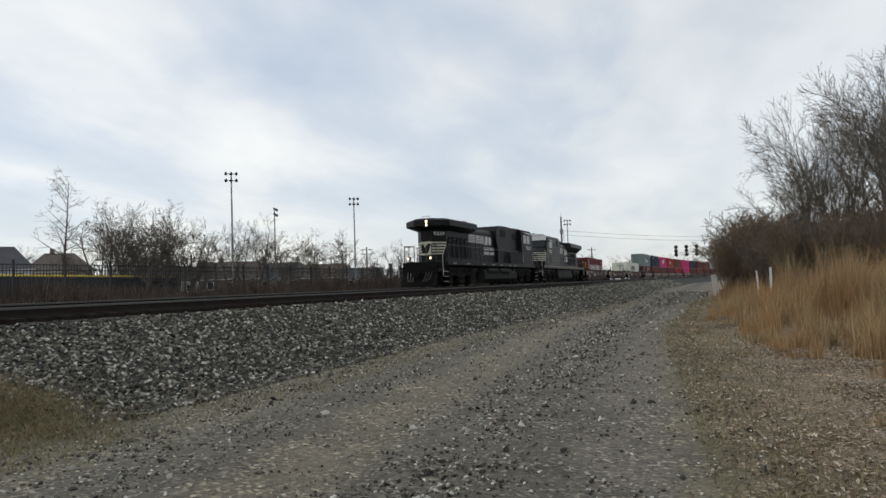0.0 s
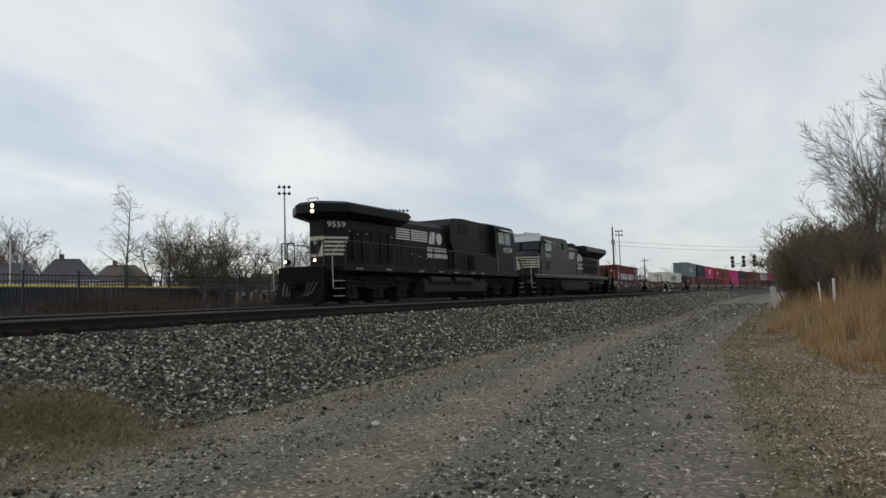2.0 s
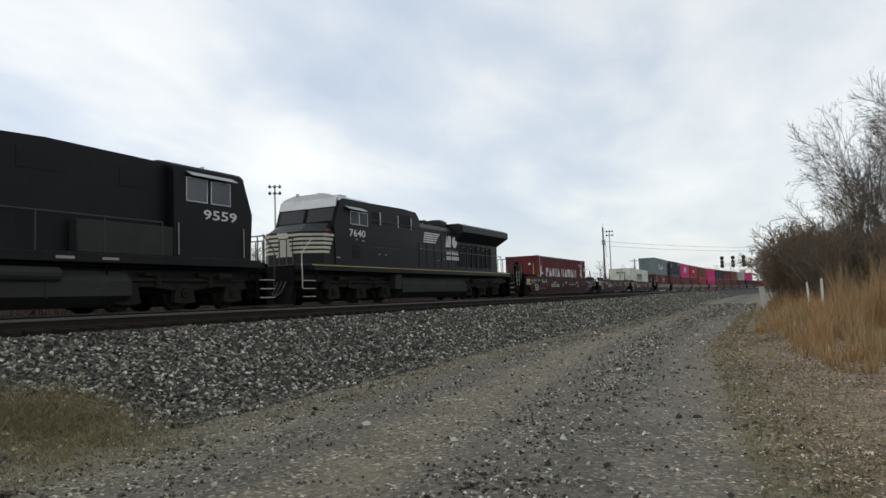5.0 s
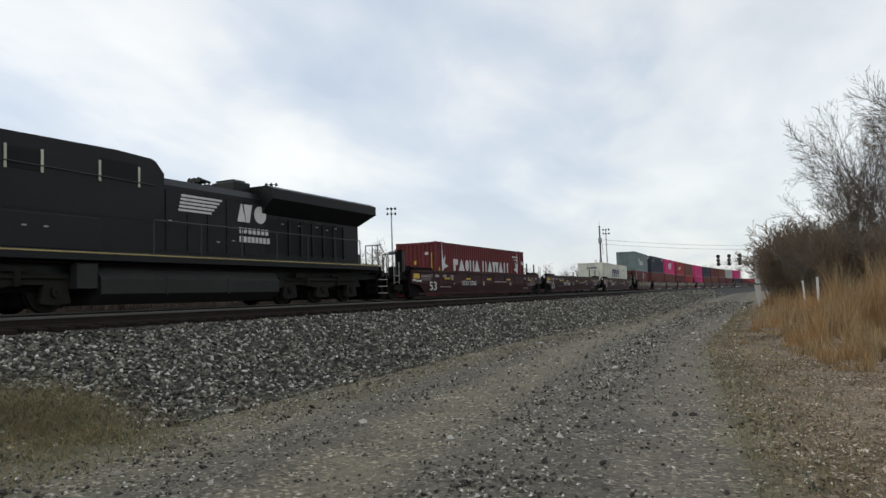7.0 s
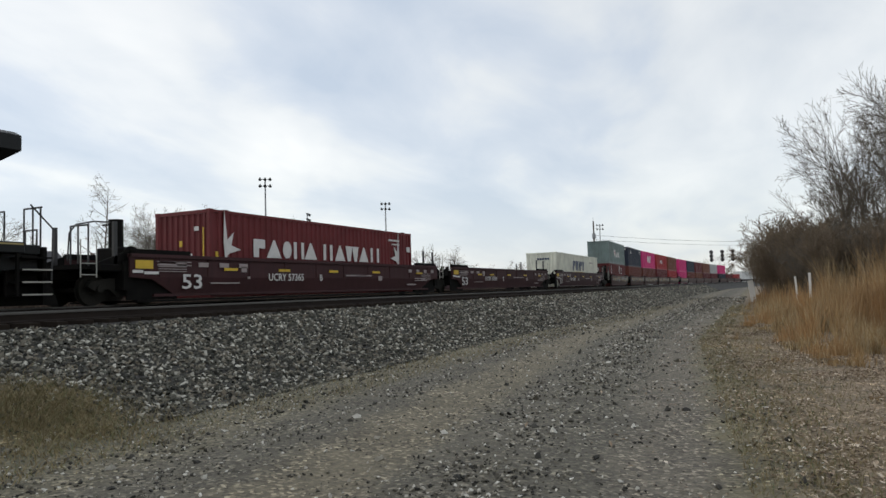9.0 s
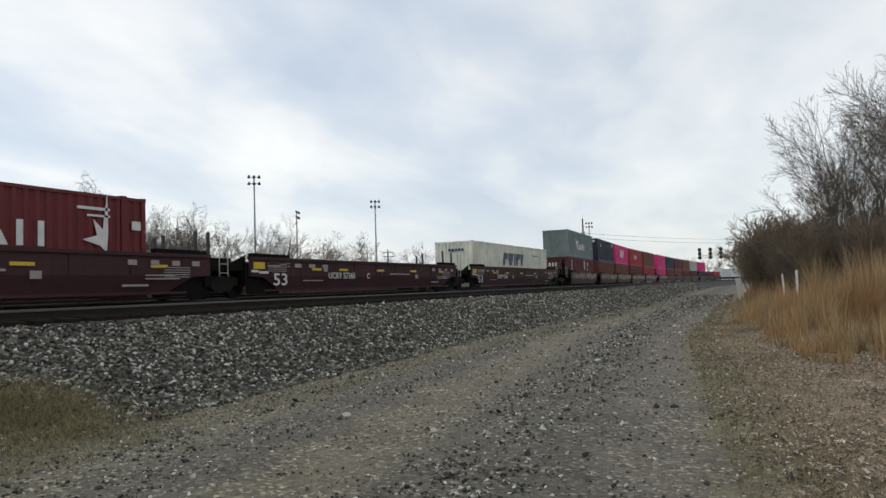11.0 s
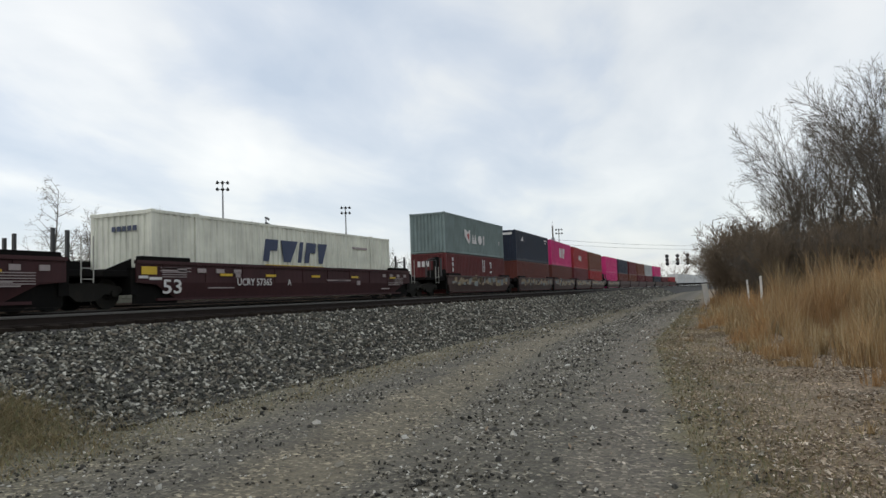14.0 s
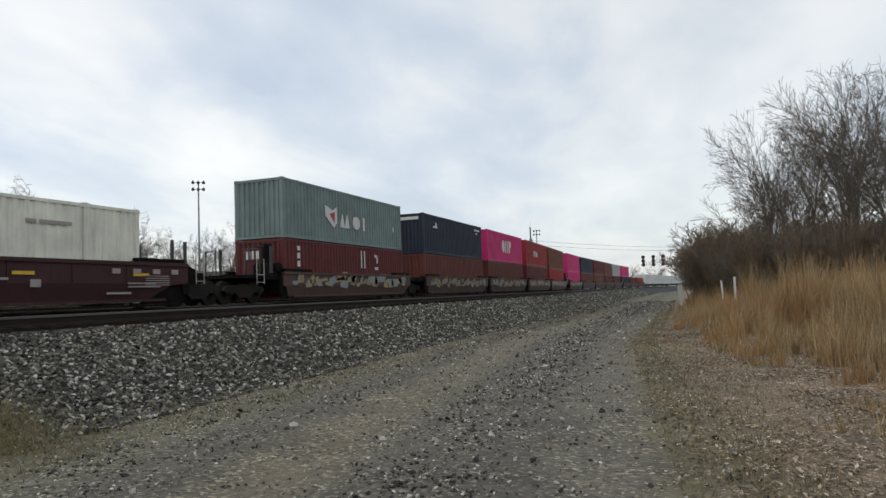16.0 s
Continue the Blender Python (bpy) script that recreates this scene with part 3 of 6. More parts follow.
def locomotive(name, label, number, turn, wide_cab_silver, rad_len, loco_black):
    """A six-axle hood unit; the cab end is at +y, the radiator end at -y."""
    loco = thing(name, label, "locomotive", group="leading locomotives")
    sense = -1 if turn else 1
    near = -1 if turn else 1
    # platform and underframe
    back = -11.75 if turn else -10.45
    one("platform", loco_black, loco, lambda bm: (box(bm, -1.52, 1.52, back + 0.7, 9.75, 1.42, 1.68, 0.02), box(bm, -1.12, 1.12, back + 0.05, 10.4, 1.42, 1.66, 0.02), box(bm, -1.0, 1.0, back + 0.05, 10.4, 1.02, 1.42)), "black side sill with pale marking flecks")
    if turn:
        bars("sill_stripe", yellow_sill, loco, near * 1.525, [(-11.0, 9.9, 1.61, 1.645)], "dull gold sill stripe")
    else:
        bars("sill_patch", grey_letter, loco, near * 1.525, [(y, y + 0.5, 1.50, 1.57) for y in (-8.9, -6.6, -3.6, -1.6, 0.2, 2.3, 3.6)], "worn pale step labels")
    # fuel tank
    tk = -1.45 if turn else 0.0
    def tank(bm):
        prism(bm, [(-1.42, 0.95), (-1.42, 0.55), (-1.0, 0.26), (1.0, 0.26), (1.42, 0.55), (1.42, 0.95), (1.2, 1.22), (-1.2, 1.22)], -2.9 + tk, 4.6 + tk * 1.2)
        for y in (-0.4 + tk, 2.1 + tk):
            box(bm, -1.435, 1.435, y, y + 0.05, 0.5, 1.0)
    one("fuel_tank", tank_mat, loco, tank, "grey-black fuel tank")
    if not turn:
        for y in (-1.3, 1.4):
            pieces("air_reservoir", tank_mat, loco, lambda bm, y=y: [rod(bm, (s * 1.36, y - 1.05, 1.10), (s * 1.36, y + 1.05, 1.10), 0.2, 14) for s in (-1, 1)])
    else:
        pieces("equipment_box", tank_mat, loco, lambda bm: [box(bm, s * 1.2, s * 1.45, 3.0, 3.6, 0.7, 1.35, 0.02) for s in (-1, 1)])
    one("underframe_gear", loco_under, loco, lambda bm: (box(bm, -0.85, 0.85, -9.6, 9.6, 0.62, 1.42), [rod(bm, (s * 1.28, -9.2, 1.36), (s * 1.28, 9.2, 1.36), 0.035, 6) for s in (-1, 1)]), "dark underframe gear and piping")
    pieces("traction_motor", loco_under, loco, lambda bm: [box(bm, -0.6, 0.6, y - 0.75, y + 0.75, 0.22, 1.0, 0.08) for yc in ((-7.3, 6.0) if turn else (-6.7, 6.7)) for y in (yc - 2.0, yc, yc + 2.0)])
    # hood: engine room, then the radiator end with its overhanging wings
    r0, r1 = (-11.0, -11.0 + rad_len) if turn else (-10.55, -10.55 + rad_len)
    he, hf = (-10.3, 0.90) if turn else (-9.50, 0.36)          # hood end, half its flat face
    hd = 0.03 if turn else 0.85
    one("long_hood", loco_black, loco, lambda bm: loft(bm, [(1.68, bevelled_plan(hf, 0.95, he, hd, 3.0)), (3.85, bevelled_plan(hf, 0.95, he, hd, 3.0)), (4.10, bevelled_plan(hf * 0.75, 0.72, he + 0.1, hd, 3.0))]))
    one("radiator_housing", loco_black, loco, lambda bm: (
        loft(bm, [(3.60, bevelled_plan(hf, 0.96, he - 0.01, hd, r1)), (3.86, bevelled_plan(0.52, 1.48, -10.15, 0.95, r1)), (4.20, bevelled_plan(0.52, 1.48, -10.15, 0.95, r1)), (4.32, bevelled_plan(0.45, 1.2, -9.95, 0.9, r1))]) if not turn else
        loft(bm, [(3.35, bevelled_plan(0.92, 0.96, he - 0.02, 0.04, r1)), (3.88, bevelled_plan(1.44, 1.48, r0, 0.04, r1)), (4.24, bevelled_plan(1.44, 1.48, r0, 0.04, r1)), (4.36, bevelled_plan(1.2, 1.22, r0, 0.02, r1))]),
        box(bm, -1.0, 1.0, r0 + 1.6, r1 - 0.5, 4.30, 4.35)), "wide overhanging radiator wings")
    pieces("radiator_screen", dark_void, loco, lambda bm: [box(bm, s * 0.90, s * 0.957, he + 1.1, r1 - 0.2, 1.95, 3.2) for s in (-1, 1)])
    def louvres(bm):
        for s in (-1, 1):
            for k in range(int((r1 - he - 1.3) / 0.72)):
                y = he + 1.15 + k * 0.72
                box(bm, s * 0.955, s * 1.02, y, y + 0.10, 1.9, 3.2)
                box(bm, s * 0.955, s * 0.99, y + 0.16, y + 0.62, 3.22, 3.27)
    pieces("hood_door_rib", loco_black, loco, louvres)
    def doors(bm):
        for s in (-1, 1):
            for k in range(9):
                y = r1 + 0.1 + k * 0.85
                if y + 0.8 < 3.2:
                    box(bm, s * 0.95, s * 0.965, y, y + 0.8, 1.85, 3.7, 0.006)
                    rod(bm, (s * 0.965, y + 0.7, 2.6), (s * 0.995, y + 0.7, 2.6), 0.03, 6)
    pieces("hood_door", loco_black, loco, doors)
    pieces("door_latch", grab_white, loco, lambda bm: [box(bm, s * 0.965, s * 1.0, y, y + 0.12, z, z + 0.035) for s in (-1, 1) for y, z in ((-8.6, 3.12), (-8.0, 3.02), (-7.3, 3.08), (-6.2, 3.05), (-5.2, 3.05), (-1.9, 2.2), (0.1, 2.75), (-3.4, 2.35), (-2.6, 2.28))])
    one("blower_housing", loco_black, loco, lambda bm: prism(bm, [(0.55, 4.12), (0.85, 4.44), (1.0, 4.50), (2.2, 4.56), (6.0, 4.50), (6.0, 1.70), (0.9, 1.70), (0.9, 2.7), (0.55, 3.2)], -1.18, 1.18, "x"), "humped black blower housing")
    pieces("air_intake_screen", dark_void, loco, lambda bm: [box(bm, s * 1.17, s * 1.195, y, y + w, z, z + 0.52) for s in (-1, 1) for y, w, z in ((1.5, 1.2, 3.72), (4.4, 0.85, 3.62))])
    if turn:
        pieces("window_frame", cream, loco, lambda bm: [box(bm, s * 1.18, s * 1.205, y, y + 0.07, 3.60, 4.18) for s in (-1, 1) for y in (1.43, 2.70, 4.33, 5.25)])
    # exhaust, horns, fans
    one("exhaust_stack", loco_black, loco, lambda bm: (box(bm, -0.55, 0.55, r1 + 0.1, r1 + 0.9, 4.1, 4.48, 0.03), box(bm, -0.4, 0.4, r1 + 0.2, r1 + 0.8, 4.48, 4.56)))
    def horn(bm):
        for k in range(3):
            rod(bm, (-0.2 + 0.2 * k, r1 + 1.7, 4.34), (-0.2 + 0.2 * k, r1 + 2.25, 4.36), 0.03, 8, 0.10)
            rod(bm, (-0.2 + 0.2 * k, r1 + 1.75, 4.1), (-0.2 + 0.2 * k, r1 + 1.75, 4.34), 0.025, 6)
        box(bm, -0.35, 0.35, r1 + 1.55, r1 + 2.0, 4.12, 4.22)
    one("horn_cluster", loco_black, loco, horn)
    # cab and nose
    cs, rear = (0.95, 5.55) if wide_cab_silver else (0.0, 6.0)     # how far the cab stands back
    panes, top = (((5.95, 0.60), (6.62, 0.60)), 3.92) if wide_cab_silver else (((6.5, 0.8), (7.5, 0.8)), 4.10)
    one("cab", loco_black, loco, lambda bm: prism(bm, [(rear, 1.68), (9.25 - cs, 1.68), (9.35 - cs, 3.2), (8.95 - cs, 4.30), (8.7 - cs, 4.42), (rear, 4.42)], -1.5, 1.5, "x"))
    one("cab_roof", silver if wide_cab_silver else loco_black, loco, lambda bm: prism(bm, [(-1.5, 4.32), (1.5, 4.32), (1.3, 4.52), (0.8, 4.66), (-0.8, 4.66), (-1.3, 4.52)], rear + 0.05, 9.0 - cs))
    one("nose", loco_black, loco, lambda bm: loft(bm, [(1.68, bevelled_plan(0.5, 1.42, 10.3, 0.95, 9.2)), (2.98, bevelled_plan(0.5, 1.42, 10.25, 0.95, 9.2)), (3.30, bevelled_plan(0.42, 1.2, 9.75, 0.45, 9.2))] if not cs else
                                                 [(1.68, bevelled_plan(0.8, 1.46, 9.65, 0.6, 8.2)), (2.98, bevelled_plan(0.8, 1.46, 9.65, 0.6, 8.2)), (3.34, bevelled_plan(0.6, 1.3, 9.0, 0.45, 8.2))]))
    pieces("side_window", glass_light, loco, lambda bm: [box(bm, s * 1.495, s * 1.512, y, y + w, 3.42, top, 0.01) for s in (-1, 1) for y, w in panes])
    if turn:
        one("cab_front", loco_under, loco, lambda bm: prism(bm, [(8.2, 2.9), (8.405, 2.9), (8.425, 3.2), (8.03, 4.30), (7.9, 4.30)], -1.497, 1.497, "x"), "black sloping cab front")
        pieces("windscreen", glass_dark, loco, lambda bm: [prism(bm, [(8.325, 3.45), (8.35, 3.46), (8.153, 4.01), (8.128, 4.0)], *sorted((q * 0.10, q * 1.36)), "x") for q in (-1, 1)])
    else:
        pieces("windscreen", glass_dark, loco, lambda bm: [box(bm, x - 0.52, x + 0.52, 9.1 - cs, 9.16 - cs, 3.42, 4.02) for x in (-0.72, 0.72)])
    pieces("window_frame", silver, loco, lambda bm: [box(bm, *sorted((s * 1.498, s * 1.522)), y0, y1, z0, z1) for s in (-1, 1) for y, w in panes
                                                     for y0, y1, z0, z1 in ((y - 0.03, y, 3.39, top + 0.03), (y + w, y + w + 0.03, 3.39, top + 0.03), (y, y + w, 3.39, 3.42), (y, y + w, top, top + 0.03))])
    pieces("window_hood", silver, loco, lambda bm: [prism(bm, [(s * 1.5, top + 0.18), (s * 1.5, top + 0.21), (s * 1.72, top + 0.09), (s * 1.72, top + 0.06)], panes[0][0] + 0.3 * (cs > 0), panes[1][0] + 0.95) for s in (-1, 1)])
    pieces("number_box", white_letter, loco, lambda bm: [box(bm, x - 0.28, x + 0.28, 9.0 - cs, 9.05 - cs, 4.28, 4.44) for x in (-0.85, 0.85)])
    one("antenna_dome", silver, loco, lambda bm: rod(bm, (0, 7.2, 4.6), (0, 7.2, 4.82), 0.28, 14, 0.18))
    pieces("roof_box", silver, loco, lambda bm: (box(bm, -0.9, -0.5, 6.6, 7.1, 4.6, 4.72, 0.02), rod(bm, (0.6, 8.0, 4.6), (0.6, 8.0, 4.75), 0.08, 8)))
    if turn:
        pieces("cab_vent", dark_void, loco, lambda bm: [box(bm, *sorted((s * 1.495, s * 1.512)), 6.55, 7.1, 1.98, 2.52) for s in (-1, 1)], "dark louvred vent")
        pieces("vent_slat", loco_black, loco, lambda bm: [box(bm, *sorted((s * 1.508, s * 1.522)), 6.55, 7.1, z, z + 0.03) for s in (-1, 1) for z in (2.08, 2.18, 2.28, 2.38)])
        pieces("marker_light", plain("marker_lens_red", (0.30, 0.03, 0.03), 0.3), loco, lambda bm: [box(bm, *sorted((s * 1.46, s * 1.485)), 8.72, 8.98, 3.0, 3.08, 0.01) for s in (-1, 1)], "small red marker lens")
        pieces("builder_plate", grab_white, loco, lambda bm: [box(bm, *sorted((s * 1.5, s * 1.508)), y, y + w, z, z + 0.04) for s in (-1, 1) for y, w, z in ((8.0, 0.28, 1.95), (6.2, 0.2, 2.72), (6.75, 0.12, 2.76), (4.95, 0.12, 2.2), (4.4, 0.12, 2.2))])
        pieces("body_seam", dark_void, loco, lambda bm: [box(bm, *sorted((s * 1.499, s * 1.506)), 5.6, 8.2, 2.62, 2.635) for s in (-1, 1)] + [box(bm, *sorted((s * 1.18, s * 1.187)), 1.2, 5.5, 2.66, 2.675) for s in (-1, 1)])
        pieces("roof_grab", handrail_mat, loco, lambda bm: [rod(bm, (s * 1.21, 0.9, 3.72), (s * 1.21, 5.4, 3.78), 0.018, 6) for s in (-1, 1)])
        one("visor_band", silver, loco, lambda bm: prism(bm, [(7.98, 4.10), (8.16, 4.06), (8.10, 4.40), (7.95, 4.50)], -1.42, 1.42, "x"), "dull silver band over the windscreens")
    else:
        pieces("cab_grab_iron", grab_white, loco, lambda bm: [rod(bm, (s * 1.54, y, 1.75), (s * 1.54, y, 2.7), 0.016, 6) for s in (-1, 1) for y in (6.15, 8.9)])
        one("end_hatch_hoop", grab_white, loco, lambda bm: (rod(bm, (0.05, -10.05, 4.1), (0.05, -10.1, 4.42), 0.018, 6), rod(bm, (0.55, -10.05, 4.1), (0.55, -10.1, 4.42), 0.018, 6), rod(bm, (0.05, -10.1, 4.42), (0.55, -10.1, 4.42), 0.018, 6)), "bent pale grab hoop")
        pieces("sand_pipe", loco_under, loco, lambda bm: [rod(bm, (s * 1.3, y, 1.4), (s * 1.22, y + 0.12, 0.3), 0.03, 6) for s in (-1, 1) for y in (-9.5, -3.9, 3.9, 9.4)])
    # nose and hood-end stripes
    def stripes(bm, ends):
        for z in (2.12, 2.29, 2.46, 2.63, 2.80):
            if ends > 0:
                pts = ((0.5, 10.31), (1.42, 9.36)) if not cs else ((0.8, 9.66), (1.47, 9.06))
            else:
                pts = ((0.36, -9.51), (0.95, -8.66))
            for s in (-1, 1):
                (xa, ya), (xb, yb) = pts
                f = 1.0 if cs and ends > 0 else 0.82 + 0.22 * (z - 2.12) / 0.68
                if cs and ends > 0:
                    box(bm, *sorted((s * 1.455, s * 1.474)), 8.72 - 0.55 * (z - 2.12), 9.06, z, z + 0.095)
                xb, yb = xa + (xb - xa) * f, ya + (yb - ya) * f
                o = 0.014 * ends
                prism(bm, [(s * xa, ya + o), (s * xb, yb + o), (s * xb, yb - o * 0.5), (s * xa, ya - o * 0.5)], z, z + 0.095, "z")
            if ends > 0:
                box(bm, -0.5 - 0.3 * (cs > 0), 0.5 + 0.3 * (cs > 0), 10.3 - 0.65 * (cs > 0), 10.315 - 0.65 * (cs > 0), z, z + 0.095)
    if turn:
        pieces("nose_stripe", cream, loco, lambda bm: stripes(bm, 1), "cream horizontal stripes")
        one("nose_emblem", cream, loco, lambda bm: prism(bm, [(-0.4, 2.0), (0.4, 2.0), (0.15, 2.5), (0.35, 2.95), (-0.15, 2.95)], 9.668, 9.68))
    else:
        pieces("nose_stripe", cream, loco, lambda bm: stripes(bm, 1), "cream horizontal stripes")
        pieces("hood_end_stripe", cream, loco, lambda bm: stripes(bm, -1), "cream horizontal stripes")
        one("hood_end_panel", cream, loco, lambda bm: box(bm, -0.35, 0.35, -9.518, -9.50, 2.08, 2.92), "cream panel")
        one("hood_end_emblem", loco_black, loco, lambda bm: prism(bm, [(-0.3, 2.2), (0.1, 2.2), (0.32, 2.75), (0.12, 2.8), (-0.1, 2.55), (-0.22, 2.8), (-0.33, 2.7)], -9.535, -9.516))
    # end platforms: steps, grab irons, pilots, couplers, hoses
    for e in (-1, 1):
        ye = 10.45 if e > 0 else back
        def steps(bm, e=e, ye=ye):
            for s in (-1, 1):
                for z in (0.42, 0.72, 1.02, 1.32):
                    box(bm, s * 0.95, s * 1.5, min(ye, ye - e * 0.75), max(ye, ye - e * 0.75), z - 0.02, z + 0.02)
                box(bm, s * 1.42, s * 1.50, ye - e * 0.85 - 0.03, ye - e * 0.85 + 0.03, 0.4, 1.5)
                box(bm, s * 0.86, s * 0.95, min(ye, ye - e * 0.8), max(ye, ye - e * 0.8), 0.4, 1.5)
        pieces("step", loco_under, loco, steps)
        pieces("step_edge", grab_white, loco, lambda bm, ye=ye, e=e: [box(bm, s * 1.485, s * 1.515, min(ye, ye - e * 0.75), max(ye, ye - e * 0.75), z - 0.012, z + 0.022) for s in (-1, 1) for z in (0.42, 0.72, 1.02)])
        one("pilot", loco_under, loco, lambda bm, ye=ye, e=e: (box(bm, -1.15, 1.15, min(ye, ye + e * 0.12), max(ye, ye + e * 0.12), 0.75, 1.62, 0.02),
            prism(bm, [(ye, 0.16), (ye + e * 0.42, 0.16), (ye + e * 0.14, 0.85), (ye, 0.85)], -1.15, 1.15, "x")))
        one("coupler", loco_under, loco, lambda bm, ye=ye, e=e: (box(bm, -0.12, 0.12, min(ye, ye + e * 0.55), max(ye, ye + e * 0.55), 0.72, 0.98, 0.02), box(bm, -0.2, 0.2, min(ye + e * 0.45, ye + e * 0.72), max(ye + e * 0.45, ye + e * 0.72), 0.68, 1.02, 0.04)))
        pieces("air_hose", handrail_mat, loco, lambda bm, ye=ye, e=e: [(rod(bm, (x, ye + e * 0.12, 1.0), (x * 0.9, ye + e * 0.35, 0.6), 0.03, 6), rod(bm, (x * 0.9, ye + e * 0.35, 0.6), (x * 0.7, ye + e * 0.5, 0.45), 0.03, 6)) for x in (-0.8, -0.6, -0.42, 0.42, 0.6, 0.8)])
        pieces("end_handrail", (grab_white if e < 0 else handrail_mat) if not turn else (cream if e > 0 else handrail_mat), loco, lambda bm, ye=ye, e=e: [(rod(bm, (x, ye, 0.75), (x, ye + e * 0.03, 2.05), 0.022, 6), rod(bm, (x, ye + e * 0.03, 2.05), (x, ye - e * 0.55, 2.6), 0.022, 6)) for x in (-1.48, 1.48)])
        pieces("platform_railing", handrail_mat, loco, lambda bm, ye=ye, e=e: ([rod(bm, (x, ye, 1.62), (x, ye, 2.62), 0.024, 6) for x in (-1.05, -0.75, -0.4, 0.4, 0.75, 1.05)],
            [rod(bm, (a, ye, 2.62), (b, ye, 2.62), 0.024, 6) for a, b in ((-1.1, -0.4), (0.4, 1.1))]))
        if e < 0 and not turn:
            for x in (-0.74, 0.74):
                one("ditch_light", headlight, loco, lambda bm, x=x, ye=ye: rod(bm, (x, ye - 0.16, 1.86), (x, ye - 0.18, 1.86), 0.065, 14), "lit ditch light")
                one("lamp_housing", loco_black, loco, lambda bm, x=x, ye=ye: rod(bm, (x, ye - 0.16, 1.86), (x, ye + 0.05, 1.86), 0.12, 12))
    # side walkway handrails
    pieces("side_handrail", handrail_mat, loco, lambda bm: ([rod(bm, (s * 1.48, y, 1.65), (s * 1.48, y, 2.66), 0.02, 6) for s in (-1, 1) for y in np.linspace(-9.6, 1.2 if turn else 5.6, 7 if turn else 9)],
        [rod(bm, (s * 1.48, -9.6, 2.66), (s * 1.48, 1.2 if turn else 5.6, 2.66), 0.022, 6) for s in (-1, 1)]))
    # sandbox and lower cab boxes
    one("lower_cabinet", tank_mat if not turn else loco_black, loco, lambda bm: box(bm, -1.49, 1.49, 2.9, 6.0, 1.68, 2.55, 0.02), "dusty black walkway cabinet")
    if not turn:
        pieces("headlight", headlight, loco, lambda bm: [rod(bm, (0.36, -10.20, z), (0.36, -10.24, z), 0.08, 14) for z in (3.88, 4.10)], "pair of lit headlights")
        one("headlight_bezel", loco_black, loco, lambda bm: box(bm, 0.21, 0.51, -10.22, -10.13, 3.74, 4.26, 0.03))
        lettering("end_number", number, 0.33, white_letter, loco, (0.95, -9.965, 3.30), 1, 0.82).matrix_basis = Matrix.Translation((0.45, -9.40, 3.30)) @ pose(0, 0, 0, 90, 0, 55.2)
    # owner's emblem and name, as plain shapes, on the hood side
    x = near * 0.972
    w = 1 if near > 0 else -1

    def flip(rows):
        return [(min(w * a, w * b), max(w * a, w * b), c, d) for a, b, c, d in rows]
    if not turn:
        em = [(-4.75, -3.5, 3.05 + k * 0.115, 3.12 + k * 0.115) for k in range(5)] + [(-3.35, -1.68, 3.05 + k * 0.115, 3.12 + k * 0.115) for k in range(5)]
        wd = [(-1.7 + 0.31 * k, -1.7 + 0.31 * k + 0.21, 2.60, 2.82) for k in range(7)] + [(-1.7 + 0.285 * k, -1.7 + 0.285 * k + 0.20, 2.28, 2.50) for k in range(8)]
        big = -1.55
    else:
        em = [(0.18 + k * 0.03, 1.55 + 0.12 * k, 3.10 + k * 0.115, 3.17 + k * 0.115) for k in range(5)]
        wd = [(2.85 + 0.22 * k, 2.85 + 0.22 * k + 0.15, 2.58, 2.78) for k in range(7)] + [(2.85 + 0.2 * k, 2.85 + 0.2 * k + 0.14, 2.28, 2.48) for k in range(8)]
        big = 2.75
    brand_shapes("owner_initial", white_letter, loco, x, 2.98, 0.62, [("tri", big, 0.42), ("vee", big + 0.32, 0.42), ("disc", big + 0.85, 0.62)] if w > 0 else
                 [("tri", -big - 0.42, 0.42), ("vee", -big - 0.74, 0.42), ("disc", -big - 1.47, 0.62)], "plain white shape")
    bars("owner_emblem", white_letter, loco, x, flip(em), "white striped emblem shapes", lean=0.0)
    bars("owner_name", white_letter, loco, x, flip(wd), "two rows of white bars")
    lettering("cab_number", number, 0.42, white_letter, loco, (near * 1.505, near * (7.15 if not turn else -7.35), 2.90), near, 1.45 if not turn else 1.22)
    for ob in loco.children:              # the body hangs low over its trucks
        ob.matrix_basis = Matrix.Translation((0, 0, -0.10)) @ ob.matrix_basis
    for yc in ((-7.3, 6.0) if turn else (-6.7, 6.7)):
        loco_truck(loco, yc, sense)
    return loco


tank_mat = dull(painted("tank_grey_black", (0.032, 0.032, 0.030), 0.75, (0.05, 0.043, 0.034), 0.5, False), 0.2)
yellow_sill = plain("gold_sill_stripe", (0.40, 0.31, 0.12), 0.6)
dark_void = plain("dark_screen", (0.006, 0.006, 0.007), 0.9)
lead = locomotive("locomotive", "black diesel locomotive running hood first with cream stripes, headlights lit", "9559", False, False, 6.2, loco_black)
second = locomotive("locomotive", "black diesel locomotive with silver cab roof and gold sill stripe", "7640", True, True, 7.0, loco_clean)
ride(lead, -102.75, 13.4)
ride(second, -80.25, 13.4, half_turn=True)


# ---------------------------------------------------------------- containers
BOXES = {}


def container_paint(name, colour, amount=0.3):
    if name not in BOXES:
        BOXES[name] = dull(painted("container_" + name, colour, 0.6, (0.05, 0.035, 0.028), amount), 0.3)
    return BOXES[name]


